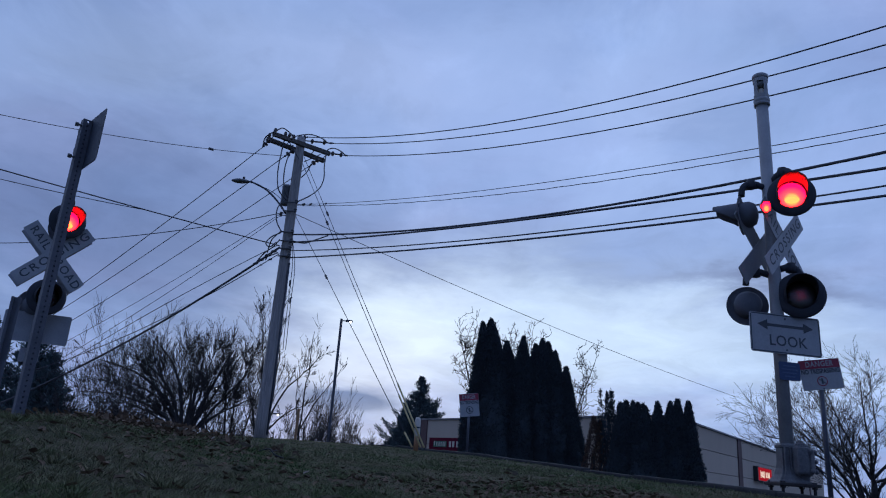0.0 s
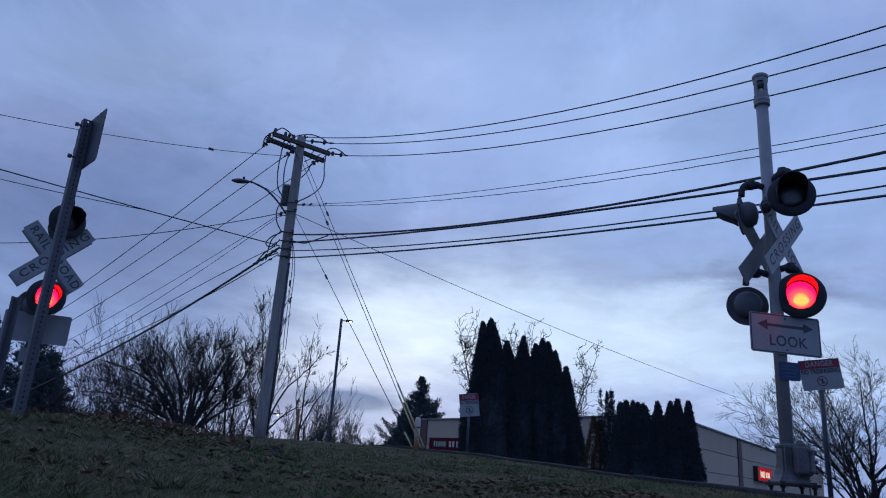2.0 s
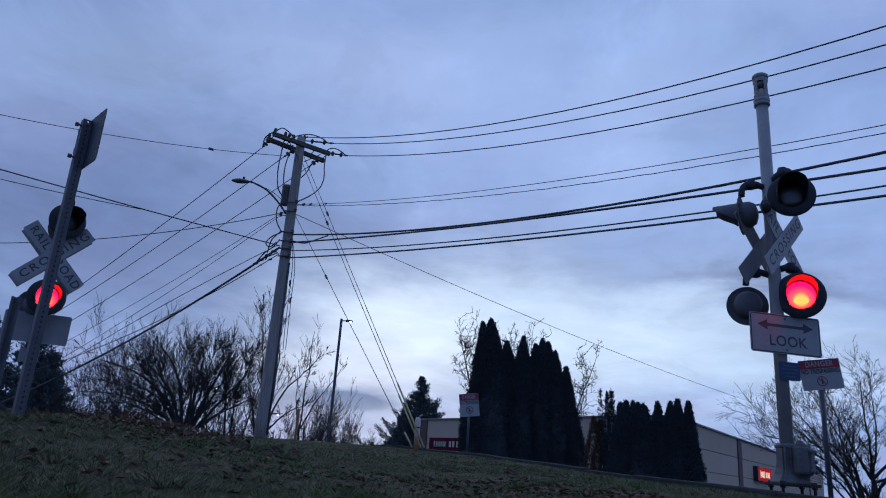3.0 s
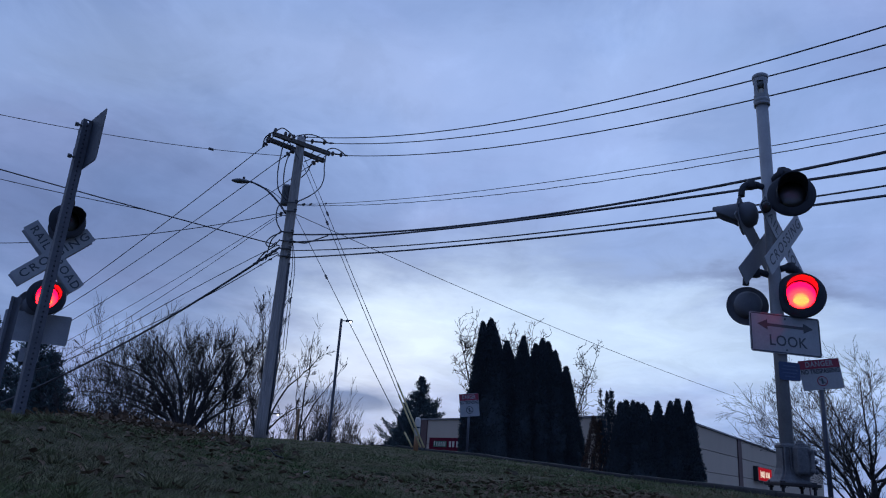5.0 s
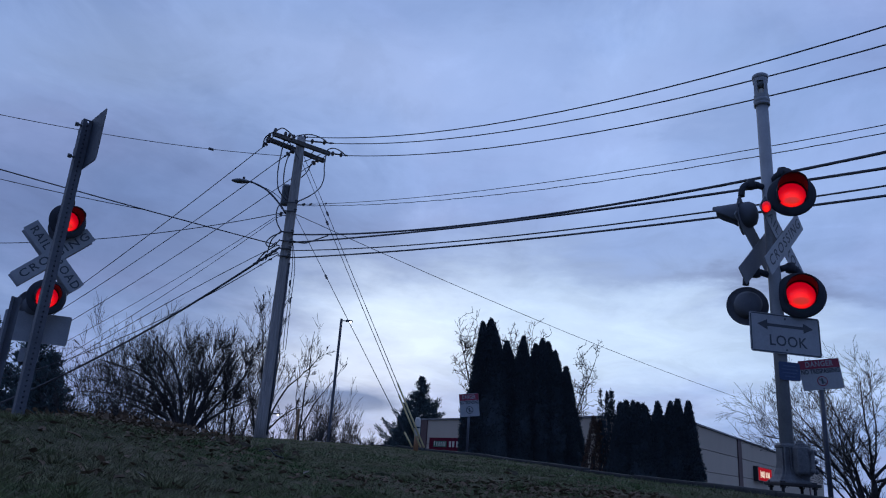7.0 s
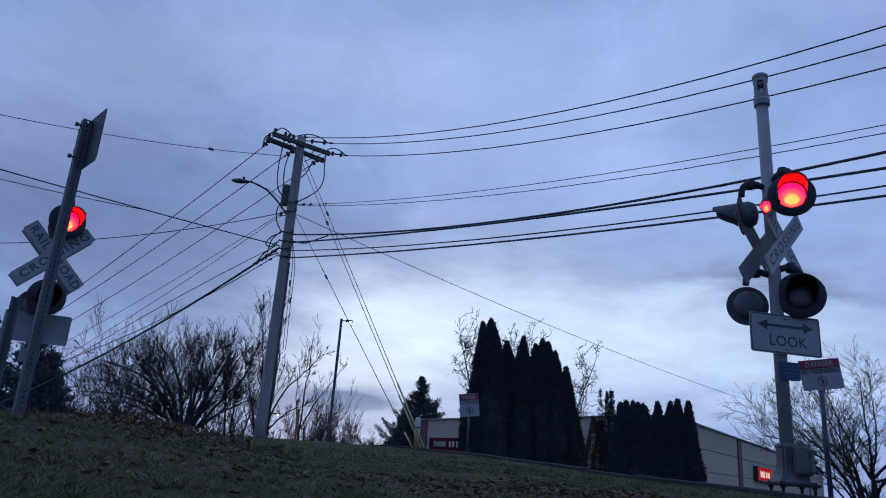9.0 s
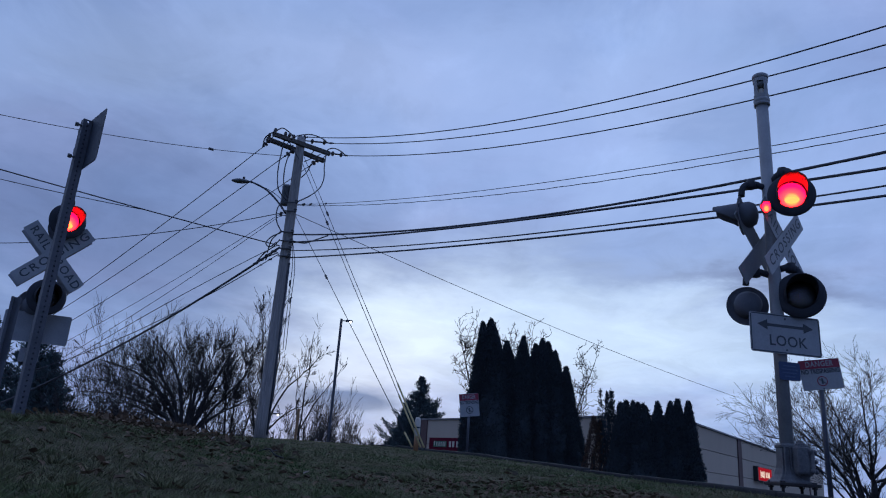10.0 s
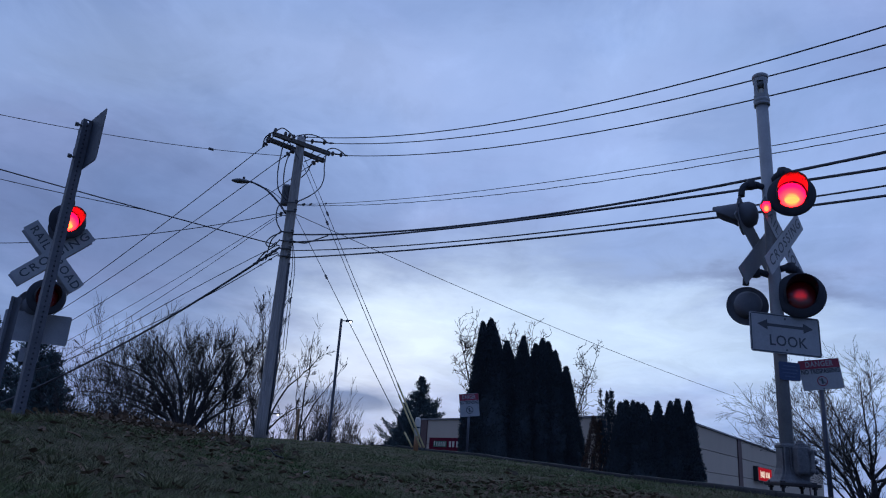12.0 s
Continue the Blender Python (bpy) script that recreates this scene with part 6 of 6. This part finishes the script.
def build_grass():
    rng = np.random.default_rng(5)
    V, F = [], []
    def strip(n, y0, y1, wide, hmin, hmax, wmin, wmax, x0=None, x1=None):
        y = y0 + (y1 - y0) * rng.uniform(0, 1, n) ** 1.3
        x = rng.uniform(-1, 1, n) * (0.72 * y + wide) - 0.1 if x0 is None else rng.uniform(x0, x1, n)
        keep = np.array([beyond_kerb(a, b) < -0.05 for a, b in zip(x, y)])
        dens = np.array([noise.noise(Vector((a * 1.7, b * 1.7, 4.0))) for a, b in zip(x, y)])
        keep &= (dens > rng.uniform(-0.75, 0.25, n)) & (rng.uniform(0, 1, n) > worn(x, y))
        x, y, dens = x[keep], y[keep], dens[keep]
        z = np.array([ground_z(a, b) for a, b in zip(x, y)])
        m = len(x)
        h = rng.uniform(hmin, hmax, m) * (1 + 0.7 * dens)
        w = rng.uniform(wmin, wmax, m)
        a = rng.uniform(0, 6.28, m)
        lean = rng.normal(0, 0.55, (m, 2)) * h[:, None]
        p = np.stack([x, y, z - 0.004], 1)
        s = np.stack([np.cos(a), np.sin(a), np.zeros(m)], 1) * w[:, None]
        tip = p + np.concatenate([lean, h[:, None]], 1)
        tri = np.stack([p - s, p + s, tip], 1).reshape(-1, 3)
        k = sum(len(v) for v in V)
        V.append(tri)
        F.append(np.arange(len(tri)).reshape(-1, 3) + k)
    def field(n, x0, x1, y0, y1):
        strip(n, y0, y1, 0, 0.008, 0.026, 0.0015, 0.003, x0, x1)
    def tufts(n, per, y0, y1, hmin, hmax, wmin, wmax, spread):
        y = y0 + (y1 - y0) * rng.uniform(0, 1, n) ** 1.25
        x = rng.uniform(-1, 1, n) * (0.72 * y + 0.3) - 0.1
        ok = np.array([beyond_kerb(a, b) < -0.08 and noise.noise(Vector((a * 1.3, b * 1.3, 4.0))) > q for a, b, q in zip(x, y, rng.uniform(-0.8, 0.2, n))])
        ok &= rng.uniform(0, 1, n) > worn(x, y)
        x, y = x[ok], y[ok]
        z = np.array([ground_z(a, b) for a, b in zip(x, y)])
        m = len(x)
        size = rng.uniform(0.5, 1.3, m)
        off = rng.normal(0, spread, (m, per, 2)) * size[:, None, None]
        p = np.stack([np.repeat(x[:, None], per, 1) + off[:, :, 0], np.repeat(y[:, None], per, 1) + off[:, :, 1], np.repeat(z[:, None], per, 1) - 0.004], 2).reshape(-1, 3)
        k = m * per
        h = rng.uniform(hmin, hmax, k) * np.repeat(size, per)
        lean = off.reshape(-1, 2) * 1.0 + rng.normal(0, 0.4, (k, 2)) * h[:, None]
        a = rng.uniform(0, 6.28, k)
        s = np.stack([np.cos(a), np.sin(a), np.zeros(k)], 1) * rng.uniform(wmin, wmax, k)[:, None]
        tip = p + np.concatenate([lean, h[:, None]], 1)
        tri = np.stack([p - s, p + s, tip], 1).reshape(-1, 3)
        q = sum(len(v) for v in V)
        V.append(tri)
        F.append(np.arange(len(tri)).reshape(-1, 3) + q)
    tufts(26000, 15, 1.1, 7.0, 0.009, 0.025, 0.0010, 0.0022, 0.015)
    tufts(9000, 10, 6.0, 21.0, 0.015, 0.040, 0.003, 0.006, 0.04)
    tufts(420, 70, 1.5, 5.5, 0.018, 0.045, 0.0016, 0.0032, 0.022)
    strip(170000, 1.1, 6.0, 0.3, 0.005, 0.013, 0.0010, 0.0022)
    strip(50000, 6.0, 22.0, 0.3, 0.012, 0.04, 0.003, 0.007)
    field(40000, -8.0, 6.0, -4.0, 9.0)
    tagged(new("grass", tri_mesh("grass", V, F, GRASS)), "short sparse winter grass on the bank", "grass", kind="stuff")


build_grass()


def leaf_shape(rng, size):
    """A dry leaf: pointed oval, folded along its rib and curled at the tip."""
    k = 12
    fold, curl, wide = rng.uniform(0.2, 0.9), rng.uniform(-0.2, 0.7), rng.uniform(0.38, 0.62)
    pts = []
    for i in range(k):
        a = 2 * math.pi * i / k
        x = math.cos(a)
        y = wide * math.sin(a) * (1 - 0.25 * x) * rng.uniform(0.82, 1.12)
        pts.append((size * x, size * y, size * (fold * abs(y) + curl * 0.5 * x * x + rng.uniform(-0.04, 0.06))))
    return [(0, 0, 0.0)] + pts, [(0, i + 1, (i + 1) % k + 1) for i in range(k)]


def build_leaves():
    rng = np.random.default_rng(9)
    V, F, k = [], [], 0
    for q in range(5400):
        y = 1.3 + 9.5 * rng.uniform() ** 1.6
        x = rng.uniform(-1, 1) * (0.70 * y + 0.2)
        if q > 1300:      # drift along the crest of the bank
            y = rng.normal(4.3, 0.55)
            x = -0.50 * y + rng.normal(0.25, 0.45)
        heap = q > 4600      # loose heap on the brow
        if heap:
            y = rng.normal(4.75, 0.22)
            x = -1.92 + rng.normal(0, 0.24) * (1.4 if q % 3 else 0.7)
        if 4600 >= q > 2600:      # matted patch on the flatter turf
            y = rng.normal(3.6, 0.5)
            x = rng.normal(0.9, 0.75)
        if beyond_kerb(x, y) > -0.1:
            continue
        vs, fs = leaf_shape(rng, rng.uniform(0.014, 0.032) if heap else rng.uniform(0.008, 0.021))
        steep = 1.2 if heap else 0.5
        m = Matrix.Translation((x, y, ground_z(x, y) + (rng.uniform(0, 0.045) if heap else 0.006))) @ Euler((rng.uniform(-steep, steep), rng.uniform(-steep, steep), rng.uniform(0, 6.3))).to_matrix().to_4x4()
        V.append(np.array([m @ Vector(v) for v in vs]))
        F.append(np.array(fs) + k)
        k += len(vs)
    tagged(new("leaf_litter", tri_mesh("leaf_litter", V, F, DEADLEAF)), "scattered brown leaf litter in the grass", "leaves", kind="stuff")


build_leaves()


def single_leaf(x, y, size, pale, seed, lift=0.015):
    rng = np.random.default_rng(seed)
    vs, fs = leaf_shape(rng, size)
    ob = new("fallen_leaf", data_mesh("fallen_leaf", [Vector(v) for v in vs], fs, PALELEAF if pale else DEADLEAF))
    ob.matrix_basis = pose(x, y, ground_z(x, y) + lift, rng.uniform(-15, 25), rng.uniform(-25, 25), rng.uniform(0, 360))
    tagged(ob, "pale bleached curled leaf lying on the grass" if pale else "large dark brown curled leaf on the grass", "leaf", "fallen leaves")


for i in range(46):
    rr = random.Random(700 + i)
    yy = 1.6 + 5.5 * rr.random() ** 1.5
    xx = rr.uniform(-0.62, 0.62) * yy
    if i > 24:
        yy = rr.gauss(4.1, 0.4)
        xx = -0.48 * yy + rr.gauss(0.2, 0.4)
    if beyond_kerb(xx, yy) < -0.2:
        single_leaf(xx, yy, rr.uniform(0.012, 0.020), False, i)
for i, (xx, yy, size, pale) in enumerate(((-0.88, 2.94, 0.028, True), (-0.58, 3.62, 0.018, True), (-0.80, 2.10, 0.016, True), (-1.0, 2.34, 0.032, False), (-1.04, 2.40, 0.030, False),
                                          (-1.19, 2.27, 0.026, False), (-1.12, 4.53, 0.05, True), (-1.33, 2.8, 0.03, False), (-0.94, 2.12, 0.03, False), (0.58, 5.38, 0.04, False), (1.14, 5.99, 0.05, True), (1.10, 11.06, 0.045, True), (1.12, 10.54, 0.04, True), (0.66, 5.93, 0.05, True), (0.62, 5.29, 0.04, True), (-2.31, 9.80, 0.05, True), (-2.07, 8.93, 0.04, True), (-0.85, 2.25, 0.018, True))):
    single_leaf(xx, yy, size, pale, 60 + i, 0.022)


def clod(x, y, size, seed):
    rng = random.Random(seed)
    bm = bmesh.new()
    bmesh.ops.create_icosphere(bm, subdivisions=3, radius=1.0)
    for v in bm.verts:
        k = 1 + 0.35 * noise.noise(v.co * 1.7 + Vector((seed, 0, 0))) + 0.15 * noise.noise(v.co * 5 + Vector((0, seed, 0)))
        v.co = Vector((v.co.x * size * 1.3 * k, v.co.y * size * k, v.co.z * size * 0.55 * k))
    ob = new("earth_clod", finish("earth_clod", bm, SOIL, True))
    ob.matrix_basis = pose(x, y, ground_z(x, y) + size * 0.12, 0, 0, rng.uniform(0, 360))
    tagged(ob, "dark lump of earth and moss in the turf", "clod", "earth clods")


for i in range(30):      # bleached litter along the crest
    rr = random.Random(800 + i)
    yy = 4.35 + rr.uniform(-0.35, 0.4)
    single_leaf(-0.34 * yy + rr.gauss(0.05, 0.20), yy, rr.uniform(0.012, 0.026), True, 300 + i, 0.036)
for i in range(22):
    rr = random.Random(900 + i)
    yy = 1.7 + 5.0 * rr.random() ** 1.4
    xx = rr.uniform(-0.60, 0.60) * yy
    if beyond_kerb(xx, yy) < -0.25:
        clod(xx, yy, rr.uniform(0.015, 0.045), i)


def fallen_twig(points, r, label):
    pts = [Vector((x, y, ground_z(x, y) + dz)) for x, y, dz in points]
    o = pts[0].copy()
    ob = new("fallen_twig", tube("fallen_twig", [p - o for p in smooth_line(pts, 4)], r, GREYBARK, 5))
    ob.matrix_basis = Matrix.Translation(o)
    tagged(ob, label, "twig", "fallen twigs")


fallen_twig([(-1.02, 4.5, 0.02), (-0.95, 4.47, 0.045), (-0.90, 4.40, 0.03), (-0.85, 4.42, 0.02)], 0.004, "thin grey fallen twig on the bank")
fallen_twig([(-0.95, 4.47, 0.03), (-0.92, 4.55, 0.05)], 0.003, "short grey fallen twig on the bank")


# ---- movement ----
PERIOD, TO_LOWER, TO_UPPER = 1.1007, 0.372, 0.958
FALL = ((-0.012, 0.0), (0.026, 1.0), (0.038, 2.0), (0.14, 3.0), (0.24, 4.0), (0.33, 5.0))
RISE = ((-0.012, 5.0), (0.005, 2.0), (0.028, 1.0), (0.036, 0.0))


def follow(table, dt):
    if dt <= table[0][0]:
        return table[0][1]
    for (t0, v0), (t1, v1) in zip(table, table[1:]):
        if dt <= t1:
            return v0 + (v1 - v0) * (dt - t0) / (t1 - t0)
    return table[-1][1]


def films_before(t, lit, linger):
    """How many added dimming films lie before the lamp at t seconds; linger: seconds by which it fades later at first.
    """
    on, off = (TO_UPPER, TO_LOWER) if lit == "upper" else (TO_LOWER, TO_UPPER)
    since_on = (t - on + 0.02) % PERIOD - 0.02
    since_off = (t - off + 0.02) % PERIOD - 0.02
    return round(follow(RISE, since_on) if since_on < since_off else follow(FALL, since_off - linger * (1 - t / 12.8)))


def motions():
    for ref, bulb, lit, linger in moving_lamps:
        levels = [films_before(k / 30, lit, linger) for k in range(361)]
        rows = []
        for k in range(361):
            if k in (0, 360) or levels[k] != levels[k - 1] or levels[k] != levels[k + 1]:
                rows.append((k / 30, pose(0, 0.018 + FILM_GAP * levels[k], 0)))
        walk(ref, rows)
        if bulb:
            walk(bulb, rows)


motions()
